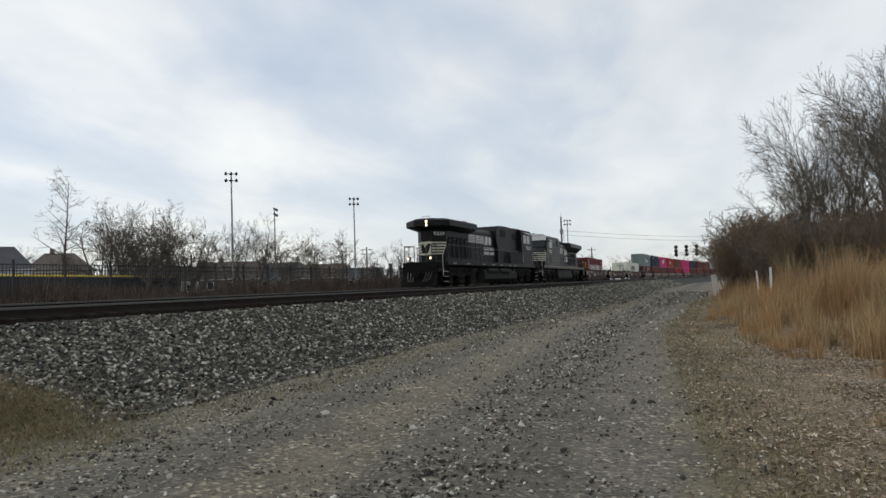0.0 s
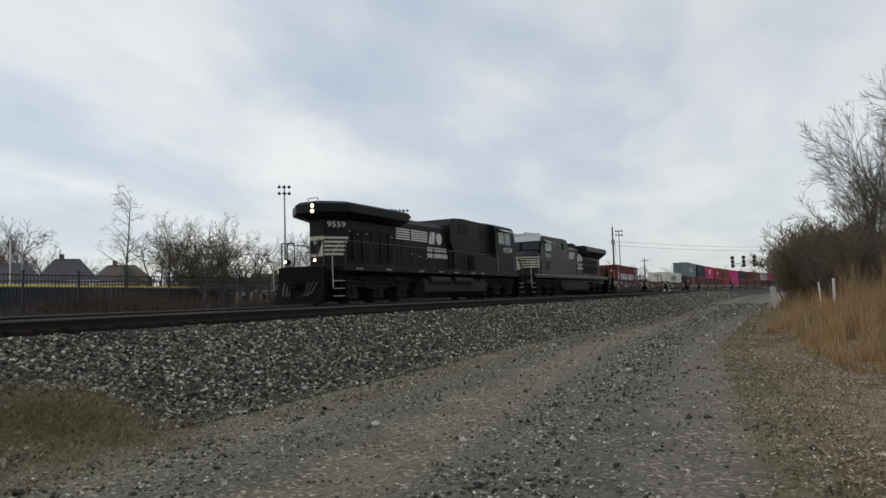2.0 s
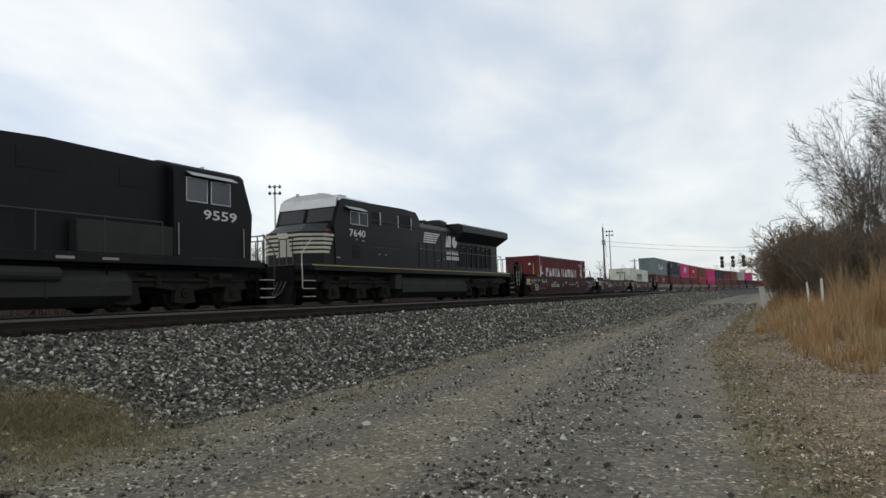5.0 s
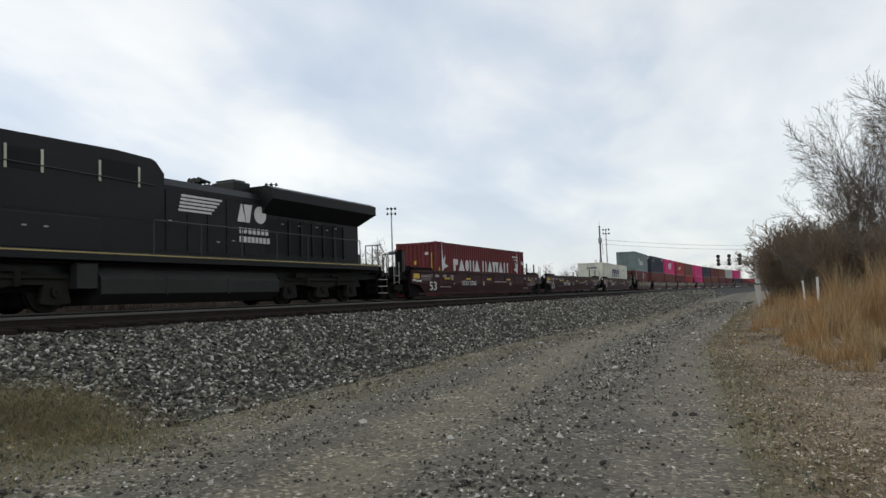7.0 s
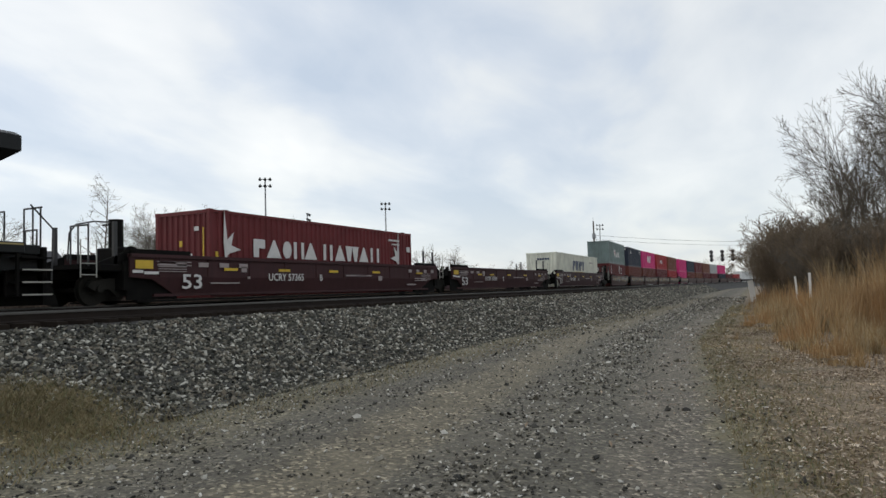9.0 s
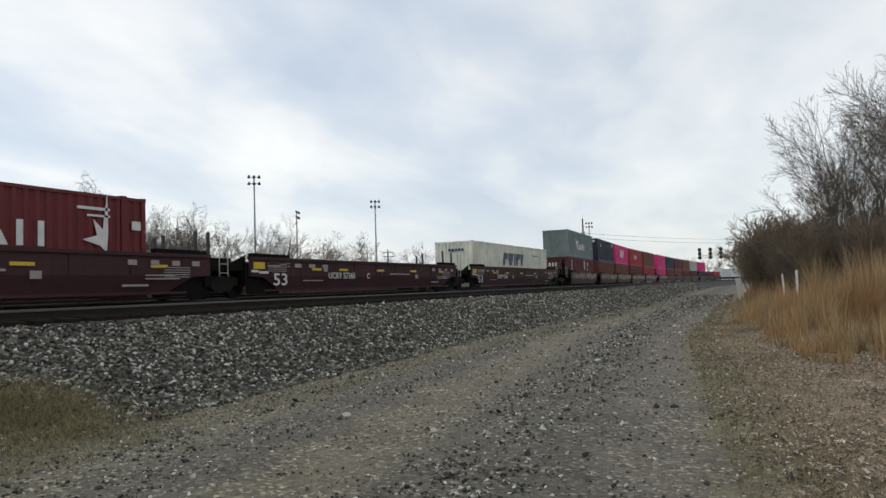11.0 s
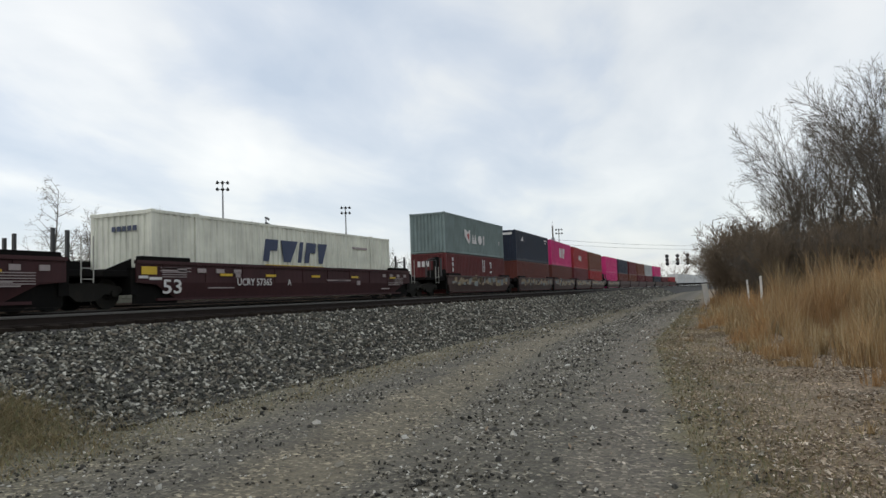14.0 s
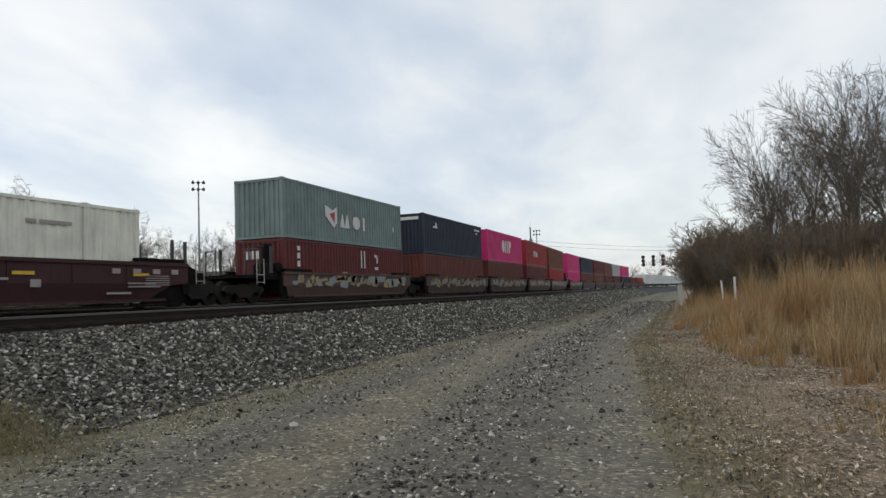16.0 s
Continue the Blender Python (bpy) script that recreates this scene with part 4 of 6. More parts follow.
def ribbed(bm, axis, at, out, a, b, z0, z1, pitch, depth):
    """A corrugated panel: a folded sheet from a to b along y (axis x) or along x (axis y)."""
    pts = []
    s = a
    k = 0
    while s < b - 1e-4:
        for f, d in ((0.0, 0.0), (0.36, 0.0), (0.5, -depth), (0.86, -depth)):
            q = s + f * pitch
            if q < b:
                pts.append((q, at + out * d))
        s += pitch
        k += 1
    pts.append((b, at))
    vs = []
    for q, d in pts:
        lo, hi = ((d, q, z0), (d, q, z1)) if axis == "x" else ((q, d, z0), (q, d, z1))
        vs.append((bm.verts.new(lo), bm.verts.new(hi)))
    for (a0, a1), (b0, b1) in zip(vs, vs[1:]):
        bm.faces.new((a0, b0, b1, a1))


SHELLS = {}


def container(colour_name, colour, length, height, label, pitch=0.28, post_at=0.0, fine=True):
    """An intermodal box, front end at -y; origin at the middle of its floor."""
    key = (colour_name, length, height)
    box_ = thing("shipping_container", label, "shipping container", group="containers on the train")
    mat = container_paint(colour_name, colour)
    W, L, H = 1.219 if length < 16 else 1.295, length / 2, height
    if key not in SHELLS:
        meshes = []

        def add(name, make):
            bm = bmesh.new()
            make(bm)
            meshes.append((name, finish(bm, name, mat)))
        for s in (-1, 1):
            add("side_panel", lambda bm, s=s: ribbed(bm, "x", s * (W - 0.012), s, -L + 0.12, L - 0.12, 0.16, H - 0.10, pitch, 0.048))
        for e in (-1, 1):
            add("end_panel", lambda bm, e=e: ribbed(bm, "y", e * (L - 0.02), e, -W + 0.13, W - 0.13, 0.16, H - 0.10, 0.25, 0.045))
        for s in (-1, 1):
            for e in (-1, 1):
                def corner(bm, s=s, e=e):
                    box(bm, min(s * W, s * (W - 0.16)), max(s * W, s * (W - 0.16)), min(e * L, e * (L - 0.15)), max(e * L, e * (L - 0.15)), 0.0, H, 0.012)
                    for z0 in (0.0, H - 0.12):
                        box(bm, min(s * (W + 0.008), s * (W - 0.17)), max(s * (W + 0.008), s * (W - 0.17)), min(e * (L + 0.008), e * (L - 0.18)), max(e * (L + 0.008), e * (L - 0.18)), z0, z0 + 0.12, 0.01)
                add("corner_post", corner)
        for s in (-1, 1):
            add("bottom_rail", lambda bm, s=s: box(bm, *sorted((s * W, s * (W - 0.1))), -L + 0.1, L - 0.1, 0.02, 0.17))
            add("top_rail", lambda bm, s=s: box(bm, *sorted((s * W, s * (W - 0.06))), -L + 0.1, L - 0.1, H - 0.11, H - 0.02))
        for e in (-1, 1):
            for z in (0.02, H - 0.14):
                add("end_rail", lambda bm, e=e, z=z: box(bm, -W + 0.1, W - 0.1, *sorted((e * L, e * (L - 0.08))), z, z + 0.12))
            for x_ in (-0.62, -0.22, 0.22, 0.62) if e > 0 else ():
                add("lock_rod", lambda bm, x_=x_: rod(bm, (x_, L + 0.01, 0.1), (x_, L + 0.01, H - 0.08), 0.022, 6))
        add("roof", lambda bm: box(bm, -W + 0.05, W - 0.05, -L + 0.1, L - 0.1, H - 0.05, H - 0.03))
        add("floor", lambda bm: box(bm, -W + 0.05, W - 0.05, -L + 0.1, L - 0.1, 0.08, 0.14))
        if post_at:
            for s in (-1, 1):
                for e in (-1, 1):
                    add("lifting_post", lambda bm, s=s, e=e: (box(bm, min(s * (W + 0.006), s * (W - 0.1)), max(s * (W + 0.006), s * (W - 0.1)), e * post_at - 0.09, e * post_at + 0.09, 0.1, H),
                                                              box(bm, min(s * (W + 0.012), s * (W - 0.17)), max(s * (W + 0.012), s * (W - 0.17)), e * post_at - 0.09, e * post_at + 0.09, H - 0.12, H + 0.012)))
        SHELLS[key] = meshes
    for name, me in SHELLS[key]:
        o = new(name, me)
        o.parent = box_
    return box_


def put_box(ob, u_front, length, z):
    return ride(ob, u_front + length / 2, length * 0.7, z)


F40, F45, F53, H86, H96 = 12.192, 13.716, 16.154, 2.591, 2.896
MAROON, RED, NAVY = (0.125, 0.022, 0.026), (0.20, 0.030, 0.030), (0.022, 0.030, 0.050)
PINK, BROWN, TEAL, WHITE = (0.62, 0.035, 0.19), (0.16, 0.055, 0.032), (0.195, 0.250, 0.240), (0.62, 0.62, 0.56)

# deep red box in the first well
deep = container("deep_red", (0.145, 0.022, 0.024), F45, H96, "deep red forty-five foot container with white lettering shapes and stars", 0.30, 6.096)
put_box(deep, -62.9, F45, 0.12)
brand_shapes("name_shape", white_letter, deep, 1.235, 1.37, 0.64, [("step", -4.8, 0.6), ("tri", -4.1, 0.8), ("disc", -3.2, 0.5), ("block", -2.55, 0.16), ("block", -2.1, 0.16), ("tri", -1.9, 0.8)], "plain white shape")
brand_shapes("name_shape", white_letter, deep, 1.235, 1.37, 0.64, [("block", -0.65, 0.17), ("block", -0.2, 0.17), ("tri", 0.15, 0.75), ("vee", 0.95, 0.5), ("vee", 1.45, 0.5), ("tri", 2.0, 0.75), ("block", 2.95, 0.17), ("block", 3.5, 0.17)], "plain white shape")


def starburst(bm, y, z, flip):
    k = -1 if flip else 1
    for out in ([(0, -0.3), (0.20, -0.1), (0.75, 0.05), (0.30, 0.18), (0.42, 0.62), (0.12, 0.35), (-0.02, 1.35), (-0.05, 0.3)],):
        prism(bm, [(y + k * a, z + b) for a, b in out], 1.226, 1.242, "x")


one("star_shape", white_letter, deep, lambda bm: starburst(bm, -6.2, 1.55, False), "white half star")
one("star_shape", white_letter, deep, lambda bm: starburst(bm, 5.5, 1.55, True), "white half star")
bars("door_mark", yellow_mark, deep, 1.236, [(-6.62, -6.52, 1.0, 1.5)], "yellow upright mark")
pieces("end_mark", yellow_mark, deep, lambda bm: (box(bm, -0.1, 0.02, -6.872, -6.857, 1.7, 1.9), box(bm, 0.92, 0.97, -6.872, -6.857, 0.9, 2.3)), "small yellow marks")
bars("small_marking", white_letter, deep, 1.23, [(4.6, 5.6, 2.42, 2.50), (4.9, 5.6, 2.24, 2.30), (6.35, 6.65, 1.95, 2.2)])
pieces("end_marking", white_letter, deep, lambda bm: (box(bm, 0.1, 0.45, -6.87, -6.855, 1.30, 1.46), box(bm, 0.55, 0.75, -6.87, -6.855, 2.2, 2.34)))

# pale box in the third well
pale = container("pale_cream", (0.74, 0.74, 0.63), F53, H96, "pale cream fifty-three foot container with navy slanted lettering shapes", 0.32, 6.096)
put_box(pale, -24.15, F53, 0.16)
brand_shapes("name_shape", navy_letter, pale, 1.305, 1.43, 0.86, [("step", -2.6, 0.8), ("vee", -1.62, 1.15), ("block", -0.3, 0.24), ("step", 0.18, 0.72), ("vee", 1.05, 0.72)], "plain navy slanted shape", 0.22)
bars("name_underline", yellow_mark, pale, 1.30, [(-2.45, 1.6, 1.28, 1.31)], "thin gold line", 0.22, 0.008)
bars("small_marking", grey_letter, pale, 1.303, [(4.2, 4.5, 2.2, 2.3), (4.6, 5.6, 2.2, 2.3)])
pieces("end_marking", navy_letter, pale, lambda bm: [box(bm, -0.35 + 0.22 * k, -0.35 + 0.22 * k + 0.16, -8.10, -8.088, 2.26, 2.42) for k in range(5)])

STACKS = [  # front of box along the train, upper and lower box
    (0.0, ("grey_green", TEAL, H86, "grey-green forty foot container with white shapes"), ("rust_red", (0.125, 0.024, 0.024), H86, "rust-red container low in a well")),
    (15.7, ("navy", NAVY, H86, "navy blue forty foot container"), ("brick_red", (0.135, 0.036, 0.026), H86, "brick-red container low in a well")),
    (29.5, ("magenta", PINK, H86, "bright magenta forty foot container with white shapes"), ("brick_red", (0.135, 0.036, 0.026), H86, "brick-red container low in a well")),
    (43.7, ("red", (0.33, 0.028, 0.032), H86, "red forty foot container"), ("maroon", MAROON, H86, "maroon container low in a well")),
    (57.6, ("brown", BROWN, H86, "brown forty foot container"), ("red", (0.33, 0.028, 0.032), H86, "red container low in a well")),
    (74.0, ("magenta", PINK, H86, "bright magenta forty foot container"), ("magenta", PINK, H86, "bright magenta container low in a well")),
    (88.0, ("navy", NAVY, H86, "navy blue forty foot container"), ("brick_red", (0.135, 0.036, 0.026), H86, "brick-red container low in a well")),
    (102.0, ("maroon", MAROON, H86, "maroon forty foot container"), ("brown", BROWN, H86, "brown container low in a well")),
    (116.0, ("brown", BROWN, H86, "brown forty foot container"), ("maroon", MAROON, H86, "maroon container low in a well")),
    (130.0, ("light_grey", (0.42, 0.43, 0.43), H86, "light grey forty foot container"), ("maroon", MAROON, H86, "maroon container low in a well")),
    (146.0, ("magenta", PINK, H86, "bright magenta forty foot container"), ("navy", NAVY, H86, "navy container low in a well")),
    (160.0, None, ("maroon", MAROON, H86, "maroon container low in a well")),
    (174.0, None, ("red", (0.33, 0.028, 0.032), H86, "red container low in a well")),
]
boxes_40 = {}
for u, top, bottom in STACKS:
    b = container(bottom[0], bottom[1], F40, bottom[2], bottom[3])
    put_box(b, u, F40, 0.12)
    boxes_40[(u, 0)] = b
    if top:
        t_ = container(top[0], top[1], F40, top[2], top[3])
        put_box(t_, u, F40, 0.12 + bottom[2] + 0.01)
        boxes_40[(u, 1)] = t_
for k in range(6):
    w_ = container("white_trailer", (0.66, 0.67, 0.66), F53, H96, "white fifty-three foot container far down the train", 0.32, 6.096)
    put_box(w_, 190.5 + 18.4 * k, F53, 0.9)

# markings on the nearer boxes
g = boxes_40[(0.0, 1)]
one("emblem_shape", white_letter, g, lambda bm: prism(bm, [(-2.6, 1.25), (-1.8, 0.72), (-1.5, 1.0), (-1.5, 1.75), (-1.9, 1.55), (-2.6, 1.75)], 1.222, 1.236, "x"), "white shield shape")
one("emblem_patch", plain("emblem_red", (0.35, 0.05, 0.05)), g, lambda bm: prism(bm, [(-2.2, 1.35), (-1.75, 0.95), (-1.7, 1.5)], 1.236, 1.243, "x"))
brand_shapes("name_shape", white_letter, g, 1.228, 0.80, 0.66, [("tri", -1.2, 0.5), ("tri", -0.72, 0.5), ("disc", 0.1, 0.8), ("block", 1.2, 0.22)], "plain white shape")
bars("small_marking", white_letter, g, 1.228, [(4.9, 5.0, 1.0, 1.25)])
r_ = boxes_40[(0.0, 0)]
bars("side_marking", white_letter, r_, 1.228, [(-5.05, -4.85, 2.1, 2.3), (-5.05, -4.85, 1.75, 2.0), (-5.05, -4.85, 1.4, 1.65), (0.9, 1.0, 1.45, 2.35), (1.25, 1.35, 1.45, 2.35), (2.5, 2.85, 2.05, 2.2), (2.7, 2.85, 1.75, 2.2), (2.5, 2.85, 1.4, 1.55)], "white upright bars")
pieces("end_marking", white_letter, r_, lambda bm: [box(bm, x, x + 0.2, -6.115, -6.10, 1.75, 2.1) for x in (-0.75, -0.45, -0.15)])
n_ = boxes_40[(15.7, 1)]
one("emblem_shape", white_letter, n_, lambda bm: prism(bm, [(-4.6, 1.75), (-3.6, 1.75), (-3.7, 1.85), (-3.9, 2.15), (-4.1, 1.9)], 1.222, 1.234, "x"), "white wing shape")
bars("small_marking", white_letter, n_, 1.228, [(4.3, 5.5, 2.15, 2.28), (4.6, 5.0, 1.9, 2.0)])
one("end_marking", white_letter, n_, lambda bm: box(bm, -1.0, 0.9, -6.115, -6.10, 2.18, 2.38))
o_ = boxes_40[(29.5, 1)]
brand_shapes("name_shape", white_letter, o_, 1.228, 0.85, 1.1, [("disc", -1.6, 0.9), ("block", -0.5, 0.3), ("block", 0.2, 0.3), ("step", 0.8, 0.8)], "plain white shape")
c_ = boxes_40[(43.7, 1)]
brand_shapes("name_shape", white_letter, c_, 1.228, 1.0, 0.6, [("block", -2.2, 0.25), ("step", -1.6, 0.5), ("disc", -0.9, 0.5), ("block", -0.2, 0.25)], "plain white shape")


# ---------------------------------------------------------------- well cars


def car_truck(car, yc, turning):
    def frames(bm):
        for s in (-1, 1):
            a, b = (0.92, 1.08) if s > 0 else (-1.08, -0.92)
            prism(bm, [(yc - 1.25, 0.52), (yc - 1.15, 0.66), (yc - 0.5, 0.74), (yc + 0.5, 0.74), (yc + 1.15, 0.66), (yc + 1.25, 0.52), (yc + 1.05, 0.40), (yc + 0.6, 0.44),
                       (yc + 0.35, 0.24), (yc - 0.35, 0.24), (yc - 0.6, 0.44), (yc - 1.05, 0.40)], a, b, "x")
            for k in (-0.15, 0.0, 0.15):
                rod(bm, (s * 1.02, yc + k, 0.32), (s * 1.02, yc + k, 0.66), 0.06, 6)
            for k in (-0.89, 0.89):
                rod(bm, (s * 1.05, yc + k, 0.45), (s * 1.14, yc + k, 0.45), 0.11, 8)
        box(bm, -1.0, 1.0, yc - 0.2, yc + 0.2, 0.42, 0.78)
    tr = one("truck", truck_mat, car, frames, "rusty two-axle truck")
    for k in (-0.89, 0.89):
        wheelset(tr, yc + k, 0.44, 1, turning)
    return tr


def well_car(label, half, z_top, mat, ends, turning=True, detail=True, cut=1.7):
    """A well unit; half: half the well's length. ends: trucks' places along it, under this unit."""
    car = thing("well_car", label, "freight car", group="well cars")
    h = half
    for s in (-1, 1):
        def side(bm, s=s):
            a, b = (1.44, 1.50) if s > 0 else (-1.50, -1.44)
            mid_z = 0.24 + (z_top - 0.24) * 0.44
            prism(bm, [(-h, mid_z), (h, mid_z), (h, z_top), (-h, z_top)], a, b, "x")
            lower = [(-h, mid_z), (-h + cut * 0.45, mid_z - 0.06), (-h + cut, 0.24), (h - cut, 0.24), (h - cut * 0.45, mid_z - 0.06), (h, mid_z)]
            for v in prism(bm, lower, a, b, "x"):
                v.co.x -= s * 0.13 * (mid_z - v.co.z) / (mid_z - 0.24)
            box(bm, min(s * 1.40, s * 1.56), max(s * 1.40, s * 1.56), -h, h, z_top - 0.10, z_top)
            box(bm, min(s * 1.26, s * 1.40), max(s * 1.26, s * 1.40), -h + 0.9, h - 0.9, 0.20, 0.28)
            if detail:
                for k in range(int(2 * h / 1.9)):
                    y = -h + 1.0 + k * 1.9
                    box(bm, min(s * 1.49, s * 1.525), max(s * 1.49, s * 1.525), y, y + 0.04, mid_z + 0.02, z_top - 0.1)
        one("side_sill", mat, car, side)
        for e in (-1, 1):
            one("end_web", loco_under, car, lambda bm, s=s, e=e: box(bm, *sorted((s * 1.31, s * 1.335)), *sorted((e * h, e * (h - cut - 0.1))), 0.12, 1.0), "dark inner web plate")
    one("well_floor", loco_under, car, lambda bm: (box(bm, -1.42, 1.42, -h + 0.3, h - 0.3, 0.05, 0.11), [box(bm, -1.42, 1.42, e * h - 0.15, e * h + 0.15, 0.4, 1.2) for e in (-1, 1)]))
    for e in (-1, 1):
        def end(bm, e=e):
            y0, y1 = sorted((e * h, e * (h + 1.05)))
            box(bm, -1.35, 1.35, y0, y1, 0.92, 1.12, 0.02)
            box(bm, -0.32, 0.32, min(e * h, e * (h + 1.55)), max(e * h, e * (h + 1.55)), 0.72, 1.02, 0.02)
            y2, y3 = sorted((e * (h - 0.15), e * (h - 2.2)))
            for s in (-1, 1):
                box(bm, min(s * 1.30, s * 1.52), max(s * 1.30, s * 1.52), y2, y3, z_top - 0.02, z_top + 0.13, 0.015)
                prism(bm, [(e * h, 1.12), (e * (h + 0.95), 1.12), (e * h, z_top + 0.05)], min(s * 1.25, s * 1.3), max(s * 1.25, s * 1.3), "x")
        one("end_platform", loco_under, car, end, "dark end platform")
    for y in ends:
        car_truck(car, y, turning)
    return car


def end_gear(car, y, e):
    """Brake stand, railings and ladders on a car's end platform."""
    one("brake_cylinder", loco_under, car, lambda bm: (rod(bm, (0.75, y + 0.95, 1.1), (0.75, y + 0.95, 2.42), 0.20, 12), rod(bm, (0.75, y + 0.95, 2.3), (0.2, y + 0.95, 2.3), 0.03, 6)), "dark upright brake cylinder")
    one("hose_hoop", handrail_mat, car, lambda bm: [rod(bm, (0.75, y + 0.95 + a, b), (0.75, y + 0.95 + c, d), 0.022, 6) for a, b, c, d in ((0.0, 2.34, -0.7, 2.32), (-0.7, 2.32, -1.25, 2.2), (-1.25, 2.2, -1.45, 1.95), (-1.45, 1.95, -1.5, 1.2))], "bent dark pipe")
    pieces("ladder_rail", grab_white, car, lambda bm: [rod(bm, (1.36, y + e * q, 0.75), (1.36, y + e * q, 1.75), 0.018, 6) for q in (0.15, 0.62)] + [rod(bm, (1.36, y + e * 0.15, z), (1.36, y + e * 0.62, z), 0.014, 6) for z in (0.82, 1.12)], "pale ladder rails")
    one("brake_valve", loco_under, car, lambda bm: (box(bm, 0.2, 1.2, y + 0.7, y + 1.35, 1.1, 1.62, 0.05), rod(bm, (1.2, y + 1.0, 1.4), (1.3, y + 1.0, 1.4), 0.24, 14)))
    one("end_railing", handrail_mat, car, lambda bm: ([rod(bm, (x, y + e * 0.35, 1.05), (x, y + e * 0.35, 2.15), 0.025, 6) for x in (-1.3, -0.8, 0.6, 0.9, 1.3)],
        rod(bm, (-1.3, y + e * 0.35, 2.15), (-0.8, y + e * 0.35, 2.15), 0.025, 6), rod(bm, (0.6, y + e * 0.35, 2.15), (1.3, y + e * 0.35, 2.15), 0.025, 6)))
    pieces("ladder_post", handrail_mat, car, lambda bm: [box(bm, x - 0.05, x + 0.05, y - e * 0.5 - 0.05, y - e * 0.5 + 0.05, 1.1, 2.3) for x in (-1.25, 1.25)])


WELLS = [(-66.2, -46.9, "B", (-67.6 + 56.55, 10.75)), (-45.0, -27.3, "C", (10.1,)), (-24.95, -6.1, "A", (10.6,))]
for a, b, mark, tr in WELLS:
    mid, half = (a + b) / 2, (b - a) / 2
    ends = (-half + 0.25, half + 1.0) if mark == "B" else (half + 1.0,)
    car = well_car("dark maroon well car unit with white marks and yellow reflectors", half, 1.42, well_maroon, ends)
    ride(car, mid, 2 * half)
    X = 1.532
    bars("reflector", yellow_mark, car, X, [(y, y + 0.62, 0.98, 1.07) for y in (-half + 3.6, -3.3, -0.2, 3.1, half - 2.4)], "yellow reflector strips")
    bars("car_marking", grey_letter, car, X, [(-half + 1.6 + 0.9 * k, -half + 2.0 + 0.9 * k, 1.08, 1.22) for k in range(4)] + [(half - 3.2 + 0.8 * k, half - 2.9 + 0.8 * k, 1.05, 1.20) for k in range(4)] +
         [(1.0, 3.0, 0.84, 0.90), (half - 2.6, half - 1.5, 0.74, 0.78), (half - 2.6, half - 1.3, 0.64, 0.68), (-half + 0.9, -half + 2.2, 1.20, 1.23), (-half + 0.9, -half + 2.2, 1.10, 1.13), (-half + 3.0, -half + 4.3, 0.56, 0.60)], "faded small print bars")
    bars("stencil_line", grey_letter, car, X, [(-half + 0.95, -half + 2.0, 1.20 - 0.07 * q, 1.225 - 0.07 * q) for q in range(5)] + [(half - 1.9, half - 0.9, 0.98 - 0.07 * q, 1.005 - 0.07 * q) for q in range(5)] +
         [(-half + 4.4, -half + 4.65, 0.94, 1.12), (-half + 4.7, -half + 4.82, 0.72, 0.80), (1.8, 2.6, 0.86, 0.89), (3.6, 3.9, 0.66, 0.86), (half - 3.4, half - 2.5, 0.44, 0.50)], "small worn stencil bars")
    bars("end_label", yellow_mark, car, X, [(-half + 0.15, -half + 0.75, 1.0, 1.24)], "yellow panel")
    bars("end_label", white_letter, car, X, [(-half + 0.05, -half + 0.4, 0.88, 0.96), (-half + 0.45, -half + 0.95, 0.84, 0.92)], "white panel")
    lettering("size_mark", "53", 0.62, white_letter, car, (X, -half + {"A": 0.95, "B": 1.8, "C": 1.2}[mark], 0.42), 1, 0.80)
    lettering("reporting_mark", "UCRY 57365", 0.36, white_letter, car, (X, {"A": -4.95, "B": -3.88, "C": -4.12}[mark], 0.66), 1, 2.0)
    lettering("unit_letter", mark, 0.34, white_letter, car, (X, {"A": -1.9, "B": -0.85, "C": -1.1}[mark], 0.66), 1)
    if mark == "B":
        end_gear(car, -half - 0.8, -1)
        one("drawbar", loco_under, car, lambda bm, half=half: (box(bm, -0.15, 0.15, -half - 1.9, -half - 0.9, 0.70, 0.96, 0.02), box(bm, -1.3, 1.3, -half - 1.45, -half - 1.0, 0.98, 1.10)))
    pieces("bridge_post", handrail_mat, car, lambda bm, half=half: [box(bm, x - 0.04, x + 0.04, half + y, half + y + 0.09, 1.1, top) for x, y, top in ((-1.1, 0.1, 2.1), (-0.7, 0.1, 2.2), (0.5, 0.35, 2.3), (1.05, 0.35, 2.2))])
    pieces("ladder_rail", grab_white, car, lambda bm, half=half: [rod(bm, (1.38, half + y, 0.75), (1.38, half + y, 2.05), 0.018, 6) for y in (0.55, 0.95)] + [rod(bm, (1.38, half + 0.55, z), (1.38, half + 0.95, z), 0.014, 6) for z in (0.85, 1.15)], "pale ladder rails")

